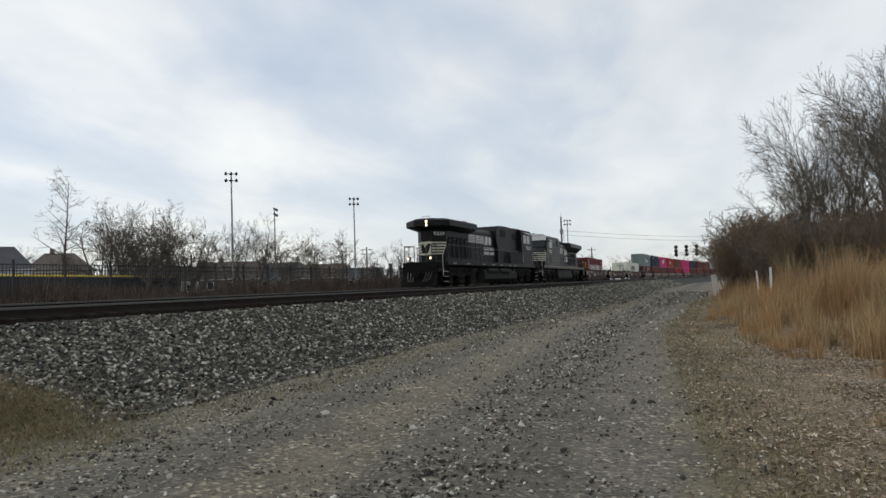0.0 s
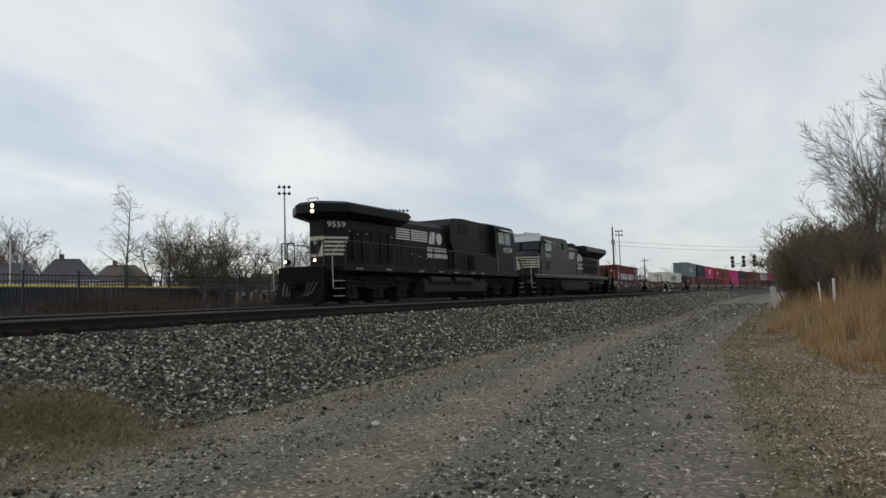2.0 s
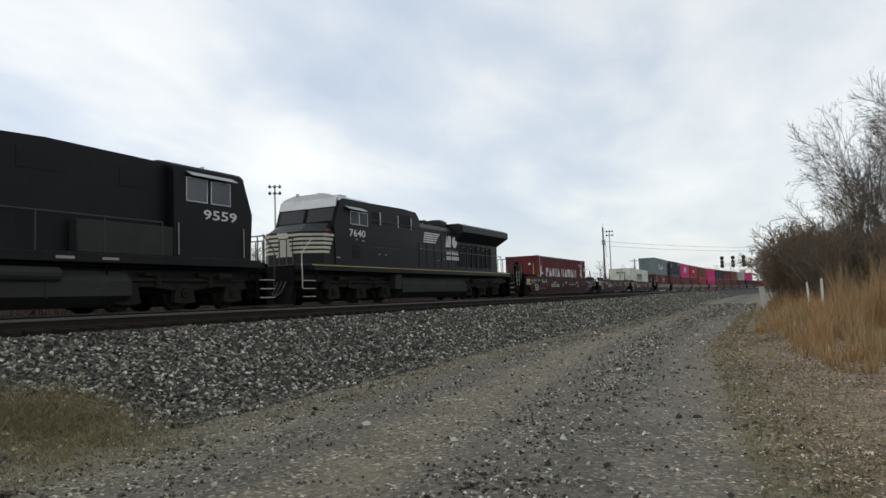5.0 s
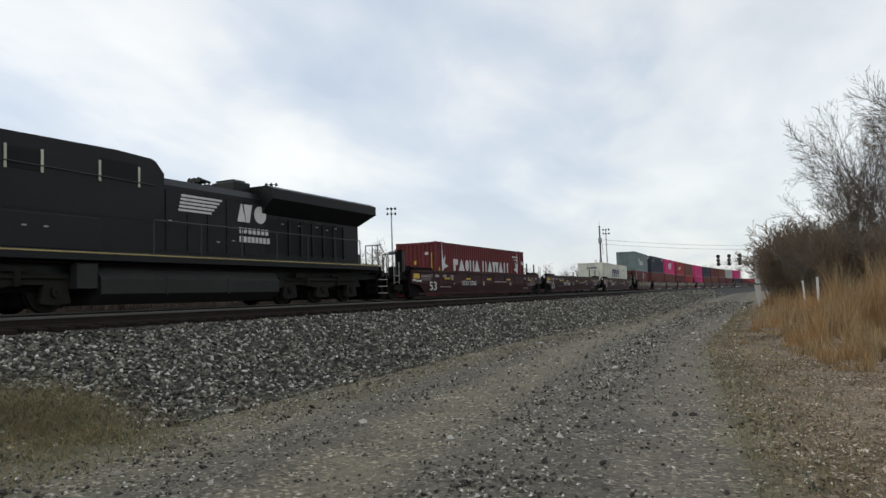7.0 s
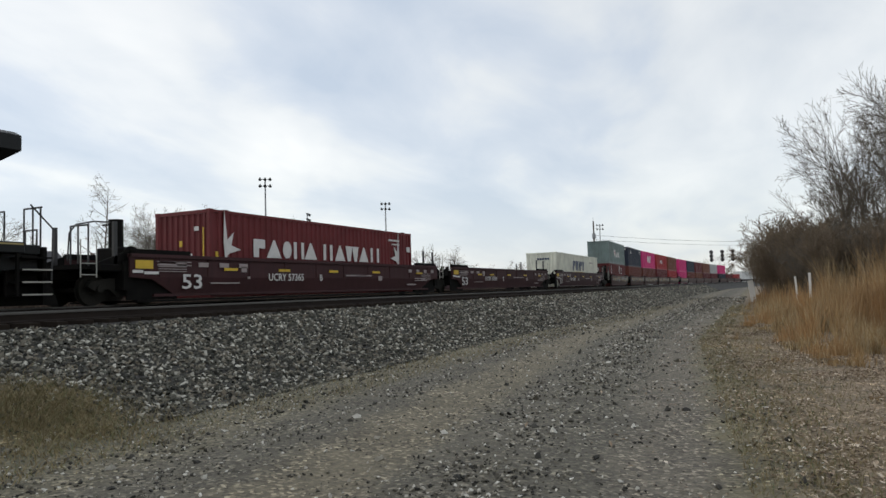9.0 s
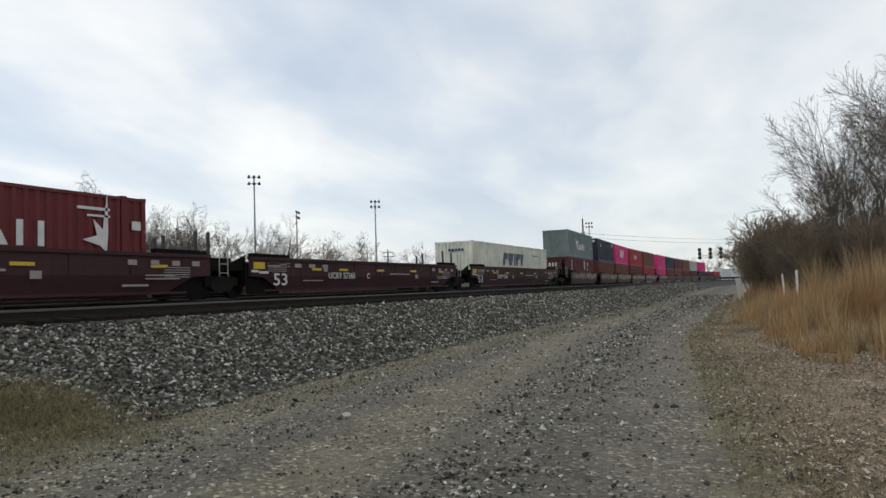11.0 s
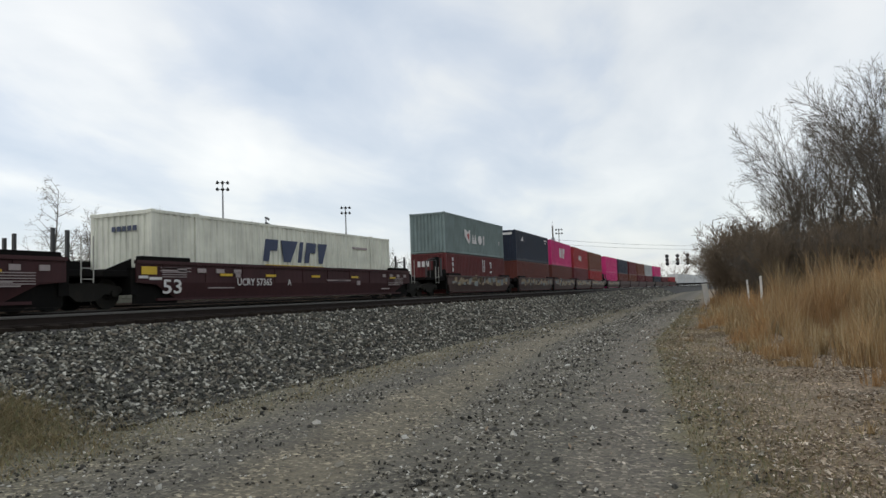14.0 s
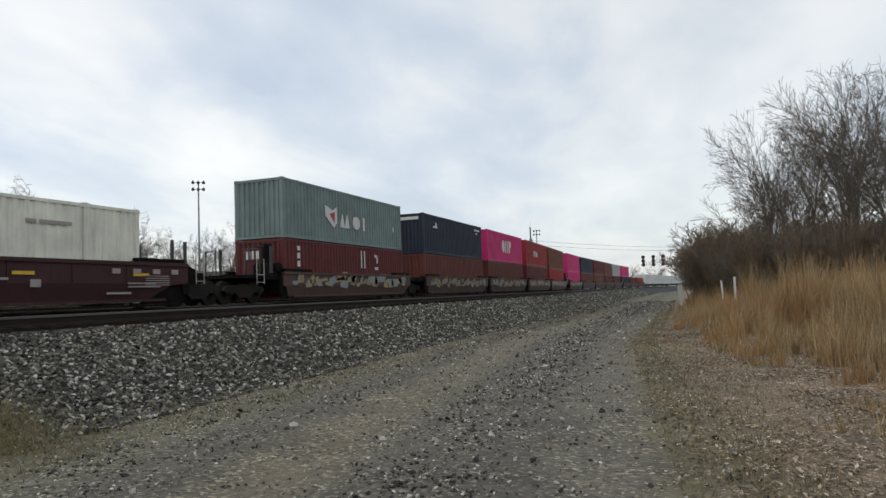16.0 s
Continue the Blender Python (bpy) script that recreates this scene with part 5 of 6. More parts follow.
tan_paint = plain("graffiti_tan", (0.30, 0.23, 0.14), 0.7)
grey_paint = plain("graffiti_grey", (0.22, 0.24, 0.23), 0.7)
rng = np.random.default_rng(11)
prev = None
for i, (u, top, bottom) in enumerate(STACKS):
    mid, half = u + 6.1, 6.55
    first, last = i % 5 == 0, i % 5 == 4
    nxt = STACKS[i + 1][0] if i + 1 < len(STACKS) else u + 16
    gap = (nxt + 6.1 - mid) / 2
    ends = [gap] if not last else [half + 1.3]
    if first:
        ends.append(-half - 2.0)
    car = well_car("rust-brown well car unit with painted scrawls along its side" if i < 6 else "rust-brown well car unit far down the train", half, 1.26, well_rust, ends, i < 5, i < 6, 0.5)
    ride(car, mid, 2 * half)
    if i < 6:                    # scrawled paint along the side, plain strokes
        def scrawl(bm, seed=i, kinds=0):
            r = np.random.default_rng(seed * 7 + kinds)
            for k in range(0, 34, 1 + 2 * kinds):
                y = -half + 0.6 + k * (2 * half - 1.6) / 34
                z = 0.56 + r.uniform(0, 0.34)
                w, hh = r.uniform(0.15, 0.75), r.uniform(0.10, 0.50)
                prism(bm, [(y, z), (y + w, z + r.uniform(-0.1, 0.1)), (y + w + r.uniform(-0.2, 0.3), z + hh), (y + r.uniform(-0.1, 0.2), z + hh * r.uniform(0.6, 1.0))], 1.520 + 0.003 * kinds, 1.529 + 0.003 * kinds, "x")
        pieces("painted_scrawl", tan_paint, car, scrawl, "tan scrawled paint")
        pieces("painted_scrawl", grey_paint, car, lambda bm: scrawl(bm, i, 1), "grey-green scrawled paint")
    if first:
        end_gear(car, -half - 1.0, -1)
        one("drawbar", loco_under, car, lambda bm: (box(bm, -0.15, 0.15, -half - 3.6, -half - 1.0, 0.70, 0.96, 0.02), box(bm, -1.3, 1.3, -half - 2.9, -half - 1.0, 0.98, 1.10)))
for k in range(6):
    car = thing("flat_car", "low dark flat car carrying a white container", "freight car", group="well cars")
    one("deck", loco_under, car, lambda bm: box(bm, -1.4, 1.4, -8.9, 8.9, 0.62, 0.9, 0.02))
    one("centre_sill", loco_under, car, lambda bm: box(bm, -0.3, 0.3, -9.3, 9.3, 0.4, 0.66))
    for y in (-7.0, 7.0):
        car_truck(car, y, False)
    ride(car, 190.5 + 18.4 * k + F53 / 2, 14.0)


# ---------------------------------------------------------------- beyond the track


def polar(az, dist):
    """A spot by its bearing left of the track's line and its distance from the camera."""
    return -dist * math.sin(radians(az)), dist * math.cos(radians(az))


def make_fence():
    f = thing("metal_fence", "black metal picket fence along the railway", "fence")
    X0, top, foot = -27.2, 3.20, 1.0
    y0, n, step = 12.0, 24, 2.38
    bm = bmesh.new()
    box(bm, -0.04, 0.04, -0.04, 0.04, foot - 0.1, top + 0.12, 0.006)
    box(bm, -0.055, 0.055, -0.055, 0.055, top + 0.12, top + 0.16)
    post = finish(bm, "post", fence_black)
    bm = bmesh.new()
    box(bm, -0.018, 0.018, 0.04, step - 0.04, 0, 0.04)
    rail = finish(bm, "fence_rail", fence_black)
    bm = bmesh.new()
    box(bm, -0.011, 0.011, -0.011, 0.011, foot + 0.08, top)
    pick = finish(bm, "picket", fence_black)
    for k in range(n):
        spots = [("post", post, (X0, y0 + k * step, 0))] + [("fence_rail", rail, (X0, y0 + k * step, z)) for z in (foot + 0.2, top - 0.30, top - 0.06)]
        spots += [("picket", pick, (X0, y0 + k * step + step * i / 16, 0)) for i in range(1, 16)]
        for name, me, at in spots:
            o = new(name, me)
            o.parent = f
            o.location = at


make_fence()


def make_outfield():
    f = thing("outfield_fence", "dark ball field fence with yellow top cap", "fence")
    (ax, ay), (bx, by) = polar(63, 52), polar(44, 74)
    d = Vector((bx - ax, by - ay, 0))
    L = d.length
    f.matrix_basis = Matrix.Translation((ax, ay, 0.85)) @ pose(0, 0, 0, 0, 0, math.degrees(math.atan2(d.y, d.x)))
    one("windscreen", mesh_dark, f, lambda bm: box(bm, 0, L, -0.02, 0.02, 0.05, 2.55))
    one("top_cap", yellow_pipe, f, lambda bm: rod(bm, (0, 0, 2.62), (L, 0, 2.62), 0.085, 8))
    for k in range(int(L / 3)):
        one("post", galvanised, f, lambda bm, k=k: rod(bm, (k * 3.0, 0.06, 0), (k * 3.0, 0.06, 2.6), 0.04, 6))


make_outfield()


lamp_grey = plain("lamp_housing_grey", (0.10, 0.105, 0.11), 0.5, 0.3)


def floodlight(az, top_el, height, rows, turn=0.0):
    """A ball field light mast with lamps on cross arms."""
    dist = (height + 1.0 - EYE) / math.tan(radians(top_el))
    x, y = polar(az, dist)
    m = thing("floodlight_mast", "tall galvanised ball field light mast with lamp clusters", "light mast", pose(x, y, 0.9, 0, 0, turn), group="field lights")
    one("mast", galvanised, m, lambda bm: rod(bm, (0, 0, 0), (0, 0, height), 0.24, 10, 0.13))
    one("cross_arm", galvanised, m, lambda bm: [box(bm, -1.0, 1.0, -0.05, 0.05, height - 0.15 - 1.25 * k, height - 0.05 - 1.25 * k) for k in range(rows)])
    for k in range(rows):
        for s in (-0.92, 0.0, 0.92):
            one("lamp", lamp_grey, m, lambda bm, k=k, s=s: (rod(bm, (s, -0.1, height + 0.05 - 1.25 * k), (s, -0.6, height - 0.25 - 1.25 * k), 0.16, 10, 0.30), box(bm, s - 0.1, s + 0.1, -0.12, 0.12, height - 0.1 - 1.25 * k, height + 0.25 - 1.25 * k)))
    return m


for az, el, h, rows, turn in ((39.92, 9.45, 23.0, 2, 38), (30.25, 7.40, 22.0, 2, 34), (36.63, 6.6, 20.0, 2, 118), (12.75, 4.95, 21.0, 2, 20)):
    floodlight(az, el, h, rows, turn)


def utility_pole(az, dist, top, arms):
    x, y = polar(az, dist)
    p = thing("utility_pole", "dark wooden utility pole", "utility pole", pose(x, y, 0.9, 0, 0, az), group="utility poles")
    one("pole", pole_wood, p, lambda bm: rod(bm, (0, 0, 0), (0, 0, top), 0.2, 8, 0.13))
    for z in arms:
        one("cross_arm", pole_wood, p, lambda bm, z=z: box(bm, -1.2, 1.2, -0.06, 0.06, z, z + 0.13))
        one("insulator", galvanised, p, lambda bm, z=z: [rod(bm, (s, 0, z + 0.13), (s, 0, z + 0.3), 0.06, 6) for s in (-1.1, -0.6, 0.6, 1.1)])
    if not arms:
        pieces("equipment_box", galvanised, p, lambda bm: (box(bm, -0.3, 0.3, -0.3, 0.3, top - 3.2, top - 2.3, 0.03), rod(bm, (0, 0, top), (0, 0, top + 0.8), 0.03, 6), rod(bm, (0.3, 0, top - 2.5), (0.5, 0, top - 5.5), 0.04, 6)))


utility_pole(13.24, 132.0, 12.9, ())
utility_pole(29.3, 150.0, 9.6, (8.9, 8.0))
utility_pole(32.2, 185.0, 9.5, (8.7,))
utility_pole(43.0, 120.0, 7.2, (6.5,))
utility_pole(10.9, 190.0, 9.5, (8.8,))
utility_pole(53.2, 130.0, 7.5, (7.0,))


def signal_bridge():
    D = 240.0
    s = thing("signal_bridge", "black three-light signal heads on a cantilever over the tracks", "railway signal", pose(*polar(3.64, D), 0, 0, 0, 3.64))
    one("mast", galvanised, s, lambda bm: [rod(bm, (9.0, y, 0.5), (9.0, y, 10.2), 0.09, 6) for y in (-0.4, 0.4)])
    one("truss", galvanised, s, lambda bm: ([rod(bm, (-3.6, y, z), (9.0, y, z), 0.05, 6) for y in (-0.4, 0.4) for z in (8.85, 9.6)],
        [rod(bm, (-3.6 + k * 0.9, -0.4, 8.85), (-2.7 + k * 0.9, -0.4, 9.6), 0.03, 4) for k in range(14)]))
    for x in (-3.25, 0.0, 3.1):
        h = one("signal_head", signal_black, s, lambda bm, x=x: [rod(bm, (x, -0.62, z), (x, -0.72, z), 0.62, 14) for z in (8.95, 10.2, 11.45)])
        one("head_mast", signal_black, h, lambda bm, x=x: rod(bm, (x, -0.5, 8.3), (x, -0.5, 12.0), 0.16, 6))
        pieces("signal_hood", signal_black, h, lambda bm, x=x: [rod(bm, (x, -0.72, z), (x, -1.0, z), 0.28, 10) for z in (8.95, 10.2, 11.45)])


signal_bridge()


def wires():
    w = thing("overhead_wires", "thin dark overhead wires between poles", "cable")
    ax, ay = polar(13.24, 132.0)
    bx, by = polar(-3.0, 190.0)
    for z in (11.2, 10.4):
        bm = bmesh.new()
        pts = [Vector((ax + (bx - ax) * k / 10, ay + (by - ay) * k / 10, z - 1.6 * (1 - ((k - 5) / 5) ** 2) * 0.5)) for k in range(11)]
        for a, b in zip(pts, pts[1:]):
            rod(bm, a, b, 0.022, 4)
        part("wire", bm, handrail_mat, w)


wires()


def marker(az, dist, height, wide, lean, label):
    x, y = polar(az, dist)
    z = float(ground_z(x, y))
    p = thing("marker_post", label, "post", pose(x, y, z, 0, lean, az), group="marker posts")
    one("post", post_white, p, lambda bm: box(bm, -wide / 2, wide / 2, -0.03, 0.03, 0, height, 0.01))
    one("post_cap", post_white, p, lambda bm: box(bm, -wide / 2 - 0.01, wide / 2 + 0.01, -0.04, 0.04, height, height + 0.04, 0.008))


marker(1.60, 62.0, 1.75, 0.42, -7, "leaning white marker board at the grass edge")
marker(-1.38, 42.0, 1.85, 0.10, -3, "slim white marker post in tall grass")
marker(-2.20, 40.0, 2.0, 0.12, 0, "slim white marker post in tall grass")

siding = painted("house_siding", (0.55, 0.57, 0.60), 0.7, (0.3, 0.3, 0.3), 0.3)
siding_tan = painted("house_siding_tan", (0.36, 0.33, 0.28), 0.7, (0.2, 0.18, 0.15), 0.3)
shingle = painted("roof_shingle", (0.075, 0.075, 0.080), 0.9, (0.05, 0.05, 0.05), 0.5)
shingle_b = painted("roof_shingle_brown", (0.115, 0.095, 0.080), 0.9, (0.06, 0.05, 0.05), 0.5)
brick_mat = painted("house_brick", (0.13, 0.095, 0.08), 0.85, (0.1, 0.07, 0.06), 0.4)


def house(az, dist, wide, deep_, eaves, ridge, wall_mat, roof_mat, label, hip=True, turn=0.0):
    x, y = polar(az, dist)
    h = thing("house", label, "house", pose(x, y, 0.85, 0, 0, az + turn), group="houses")
    w, d = wide / 2, deep_ / 2
    one("wall", wall_mat, h, lambda bm: box(bm, -w, w, -d, d, 0, eaves))

    def roof(bm):
        o = 0.45
        e = [bm.verts.new(p) for p in ((-w - o, -d - o, eaves), (w + o, -d - o, eaves), (w + o, d + o, eaves), (-w - o, d + o, eaves))]
        k = w * (0.45 if hip else 1.0) + (0 if hip else o)
        r = [bm.verts.new(p) for p in ((-k, 0, ridge), (k, 0, ridge))]
        for q in ((e[0], e[1], r[1], r[0]), (e[2], e[3], r[0], r[1]), (e[1], e[2], r[1]), (e[3], e[0], r[0]), tuple(e[::-1])):
            bm.faces.new(q)
    one("roof", roof_mat, h, roof)
    one("chimney", brick_mat, h, lambda bm: box(bm, -w * 0.3, -w * 0.3 + 0.7, -0.35, 0.35, ridge - 1.2, ridge + 0.7, 0.02))
    for k in range(max(2, int(wide / 3))):
        xk = -w + (k + 0.6) * wide / max(2, int(wide / 3)) - 0.6
        win = one("window", post_white, h, lambda bm, xk=xk: box(bm, xk - 0.1, xk + 1.1, -d - 0.06, -d, eaves - 1.9, eaves - 0.5))
        one("pane", glass_dark, win, lambda bm, xk=xk: box(bm, xk, xk + 1.0, -d - 0.08, -d - 0.06, eaves - 1.8, eaves - 0.6))
    one("fascia", post_white, h, lambda bm: box(bm, -w - 0.4, w + 0.4, -d - 0.42, -d - 0.36, eaves - 0.18, eaves - 0.01))


house(55.6, 118.0, 7.4, 8.0, 5.2, 8.6, siding, shingle, "white sided house with dark hipped roof")
house(52.0, 125.0, 9.2, 9.0, 5.0, 8.0, siding_tan, shingle_b, "tan house with brown hipped roof")
house(59.2, 112.0, 8.5, 8.0, 4.6, 7.6, siding_tan, shingle, "tan house with dark roof")
house(40.2, 140.0, 11.0, 9.0, 3.4, 6.8, brick_mat, shingle_b, "brick house with brown gabled roof among bare trees", False)
house(37.0, 150.0, 12.0, 9.0, 3.4, 6.8, siding_tan, shingle, "tan house with dark gabled roof among bare trees", False)
house(33.4, 170.0, 14.0, 9.0, 3.6, 7.0, brick_mat, shingle_b, "long brick house with brown roof", False)
house(44.6, 145.0, 10.0, 9.0, 3.2, 6.2, siding_tan, shingle, "low tan house behind bare trees", False)
house(30.2, 190.0, 14.0, 9.0, 3.4, 6.4, siding, shingle, "low white house with dark roof", False)


def ball_net():
    x, y = polar(58.8, 60.0)
    g_ = thing("foul_pole_frame", "tall pale goal-like frame at the ball field", "goal post", pose(x, y, 0.85, 0, 0, 58.8))
    one("upright", post_white, g_, lambda bm: rod(bm, (-0.36, 0, 0), (-0.36, 0, 6.2), 0.05, 8))
    one("upright", galvanised, g_, lambda bm: rod(bm, (0.4, 0, 0), (0.4, 0, 6.1), 0.04, 8))
    one("crossbar", galvanised, g_, lambda bm: rod(bm, (-0.36, 0, 6.15), (0.4, 0, 6.1), 0.04, 8))


ball_net()

# ---------------------------------------------------------------- bare trees


def segments_mesh(name, segs, material, sides):
    """Tapered tubes out of (start, end, r0, r1) rows."""
    s = np.array(segs, float)
    a, b, r0, r1 = s[:, 0:3], s[:, 3:6], s[:, 6:7], s[:, 7:8]
    d = b - a
    d /= np.linalg.norm(d, axis=1, keepdims=True) + 1e-9
    ref = np.where(np.abs(d[:, 2:3]) < 0.9, np.array([[0, 0, 1.0]]), np.array([[1.0, 0, 0]]))
    u = np.cross(d, ref)
    u /= np.linalg.norm(u, axis=1, keepdims=True)
    v = np.cross(d, u)
    rings = []
    for k in range(sides):
        c, q = math.cos(2 * math.pi * k / sides), math.sin(2 * math.pi * k / sides)
        rings.append((a + (u * c + v * q) * r0, b + (u * c + v * q) * r1))
    verts = np.stack([p for ring in rings for p in ring], 1)          # n, 2*sides, 3
    n = len(s)
    base = np.arange(n)[:, None] * (2 * sides)
    faces = []
    for k in range(sides):
        j = (k + 1) % sides
        faces.append(np.concatenate([base + 2 * k, base + 2 * j, base + 2 * j + 1, base + 2 * k + 1], 1))
    return raw_mesh(name, verts.reshape(-1, 3), np.concatenate(faces), material, True)


def grow(rng, start, way, length, radius, level, levels, out, kids, spread, rise, wiggle=0.13, limb=1.0):
    """One limb and what branches from it. out: a list of rows for each level."""
    n = (7, 4, 3, 2, 2)[min(level, 4)]
    p, d = np.array(start, float), np.array(way, float)
    d /= np.linalg.norm(d)
    nodes = [(p.copy(), d.copy(), radius)]
    for k in range(n):
        d = d + rng.normal(0, wiggle, 3) + np.array([0, 0, rise])
        d /= np.linalg.norm(d)
        q = p + d * length / n
        r1 = radius * (1 - 0.85 * (k + 1) / n)
        out[level].append((*p, *q, nodes[-1][2], max(r1, 0.008)))
        p = q
        nodes.append((p.copy(), d.copy(), max(r1, 0.008)))
    if level + 1 >= levels:
        return
    for k in range(kids[level]):
        f = rng.uniform(0.30 if level == 0 else 0.2, 1.0)
        i = min(int(f * n), n - 1)
        w = f * n - i
        at = nodes[i][0] * (1 - w) + nodes[i + 1][0] * w
        dd = nodes[i][1]
        side = rng.normal(0, 1, 3)
        side -= dd * np.dot(side, dd)
        side /= np.linalg.norm(side)
        ang = rng.uniform(*spread)
        nd = dd * math.cos(ang) + side * math.sin(ang)
        grow(rng, at, nd, length * limb * rng.uniform(0.34, 0.58) * (1.15 - 0.5 * f), max(nodes[i][2] * 0.55, 0.015), level + 1, levels, out, kids, spread, rise, wiggle)


def tree_kind(seed, height, radius, kids, spread, rise, stems=1, thick_mat=bark_grey, thin_mat=twig_grey, levels=4, wiggle=0.12, stem_lean=0.7, limb=1.0):
    rng = np.random.default_rng(seed)
    out = [[] for _ in range(levels)]
    for k in range(stems):
        a = rng.uniform(0, 6.28)
        lean = 0.03 if stems == 1 else rng.uniform(0.05, stem_lean)
        grow(rng, (math.cos(a) * 0.1 * (stems > 1), math.sin(a) * 0.1 * (stems > 1), -0.1), (math.cos(a) * lean, math.sin(a) * lean, 1.0),
             height * (1 if stems == 1 else rng.uniform(0.6, 1.0)), radius * (1 if stems == 1 else rng.uniform(0.5, 1)), 0, levels, out, kids, spread, rise, wiggle, limb)
    trunk = segments_mesh("trunk", out[0] + (out[1] if stems == 1 else []), thick_mat, 6)
    crown = segments_mesh("crown", (out[1] if stems > 1 else []) + sum(out[2:], []), thin_mat, 3)
    return trunk, crown


def plant(kind, name, label, category, x, y, size, turn, group, z=None):
    t_ = thing(name, label, category, group=group)
    z = float(ground_z(x, y)) if z is None else z
    t_.matrix_basis = pose(x, y, z, 0, 0, turn) @ Matrix.Scale(size, 4)
    for part_name, me in zip(("trunk", "crown"), kind):
        o = new(part_name, me)
        o.parent = t_
    return t_


TALL = [tree_kind(20 + k, 14.0, 0.17, (13, 8, 6), (0.35, 0.85), 0.05, wiggle=0.13, limb=1.15) for k in range(5)]
FORK = [tree_kind(40 + k, 14.0, 0.15, (10, 8, 6), (0.32, 0.85), 0.05, 3, stem_lean=0.20, wiggle=0.12, limb=1.0) for k in range(3)]
DENSE = [tree_kind(80 + k, 4.6, 0.045, (9, 6, 4), (0.25, 0.75), 0.05, 7, twig_brown, twig_brown, stem_lean=0.34) for k in range(4)]
GREY = [tree_kind(70 + k, 5.0, 0.05, (9, 6, 4), (0.25, 0.75), 0.05, 6, twig_grey, twig_grey, stem_lean=0.30) for k in range(2)]
ROUND = [tree_kind(100 + k, 8.5, 0.20, (12, 7, 5), (0.45, 1.0), 0.04, 3, bark_grey, twig_grey) for k in range(3)]
FAINT = [tree_kind(110 + k, 8.5, 0.22, (10, 5, 4), (0.5, 1.05), 0.04, 3, bark_grey, twig_brown) for k in range(2)]
SLIM = tree_kind(131, 12.0, 0.15, (24, 4, 3), (0.85, 1.15), 0.02, 1, bark_grey, twig_grey, 4, 0.02, limb=0.62)


def crest_size(kind, d, el, x, y):
    """The size at which a plant reaches a given elevation."""
    tall = max(v.co.z for me in kind for v in me.vertices)
    return (d * math.tan(radians(el)) + EYE - float(ground_z(x, y))) / tall


rng = np.random.default_rng(5)
# the wood beside the lane: tall open trees behind, thicket along its foot
WOOD = [(-4.3, 66), (-5.0, 60), (-5.9, 56), (-6.6, 62), (-7.5, 54), (-8.4, 58), (-9.3, 51), (-10.3, 56), (-11.2, 50), (-12.2, 54), (-13.3, 48), (-14.6, 52), (-16.2, 50),
        (-4.8, 80), (-6.2, 76), (-7.9, 72), (-9.8, 70), (-11.8, 68), (-13.9, 66), (-17.6, 60), (-3.2, 78)]
for i, (az, d) in enumerate(WOOD):
    x, y = polar(az, d)
    el = float(np.interp(az, [-12.7, -9.2, -7.8, -6.3, -4.6, -3.8, -3.0], [16.0, 16.2, 14.4, 13.4, 12.2, 9.0, 6.0])) * float(rng.uniform(0.80, 1.0))
    kind = FORK[i % 3] if i % 3 == 1 else TALL[i % 5]
    plant(kind, "bare_tree", "tall leafless grey-barked tree at the wood's edge", "tree", x, y, crest_size(kind, d, el, x, y), float(rng.uniform(0, 360)), "woodland trees")
k = 0
for az in np.arange(0.75, -15.5, -0.58):
    for layer in range(3):
        d = 45 + 5 * layer + rng.uniform(-2, 2) + max(0.0, az + 3.5) * 4.0
        a = az + float(rng.uniform(-0.25, 0.25))
        x, y = polar(a, d)
        el = float(np.interp(a, [-12, -2.5, 0.2, 0.8], [5.2, 5.5, 4.8, 3.8])) * float(rng.uniform(0.70, 1.04)) * (0.86 + 0.07 * layer)
        kind = (GREY if (k * 7) % 5 < 2 and az < -2 else DENSE)[k % 2 + (2 if (k // 2) % 2 and not ((k * 7) % 5 < 2 and az < -2) else 0)]
        plant(kind, "thicket_shrub", "dense leafless brown shrub in the thicket", "shrub", x, y, crest_size(kind, d, el, x, y), float(rng.uniform(0, 360)), "thicket shrubs")
        k += 1

# across the line
x, y = polar(51.8, 78)
plant(SLIM, "bare_tree", "slim young leafless tree standing alone", "tree", x, y, 1.04, 40, "trees across the line", 0.85)
for i, (az, d, s) in enumerate([(46.4, 66, 1.08), (49.4, 74, 0.95), (48.0, 70, 1.0), (44.0, 70, 0.98), (42.6, 78, 0.92), (45.2, 80, 1.1), (46.0, 70, 0.98), (46.9, 72, 0.95), (45.4, 68, 0.92), (43.2, 74, 0.85), (47.6, 76, 0.9), (38.6, 78, 0.95), (36.6, 84, 0.98), (40.2, 86, 0.95), (37.4, 80, 0.8), (56.8, 140, 2.1), (58.4, 150, 1.9), (61.0, 120, 1.6),
                                (33.0, 120, 1.15), (31.6, 130, 1.2), (34.4, 110, 1.05), (29.0, 150, 1.25), (27.0, 160, 1.2), (25.0, 170, 1.2), (50.2, 100, 0.9), (53.6, 150, 1.1)]):
    x, y = polar(az, d)
    plant(ROUND[i % 3], "bare_tree", "spreading leafless tree beyond the fence", "tree", x, y, s, float(rng.uniform(0, 360)), "trees across the line", 0.85)
for i in range(26):
    az = 24.0 - i * 0.92 + rng.uniform(-0.3, 0.3)
    d = (190 if az > 12 else 300) + rng.uniform(0, 50)
    x, y = polar(az, d)
    plant(FAINT[i % 2], "bare_tree", "spreading leafless tree in the distance", "tree", x, y, rng.uniform(0.85, 1.2) * (1.25 if az < 12 else 1.0), float(rng.uniform(0, 360)), "distant trees", 0.85)

# ---------------------------------------------------------------- evergreens by the line


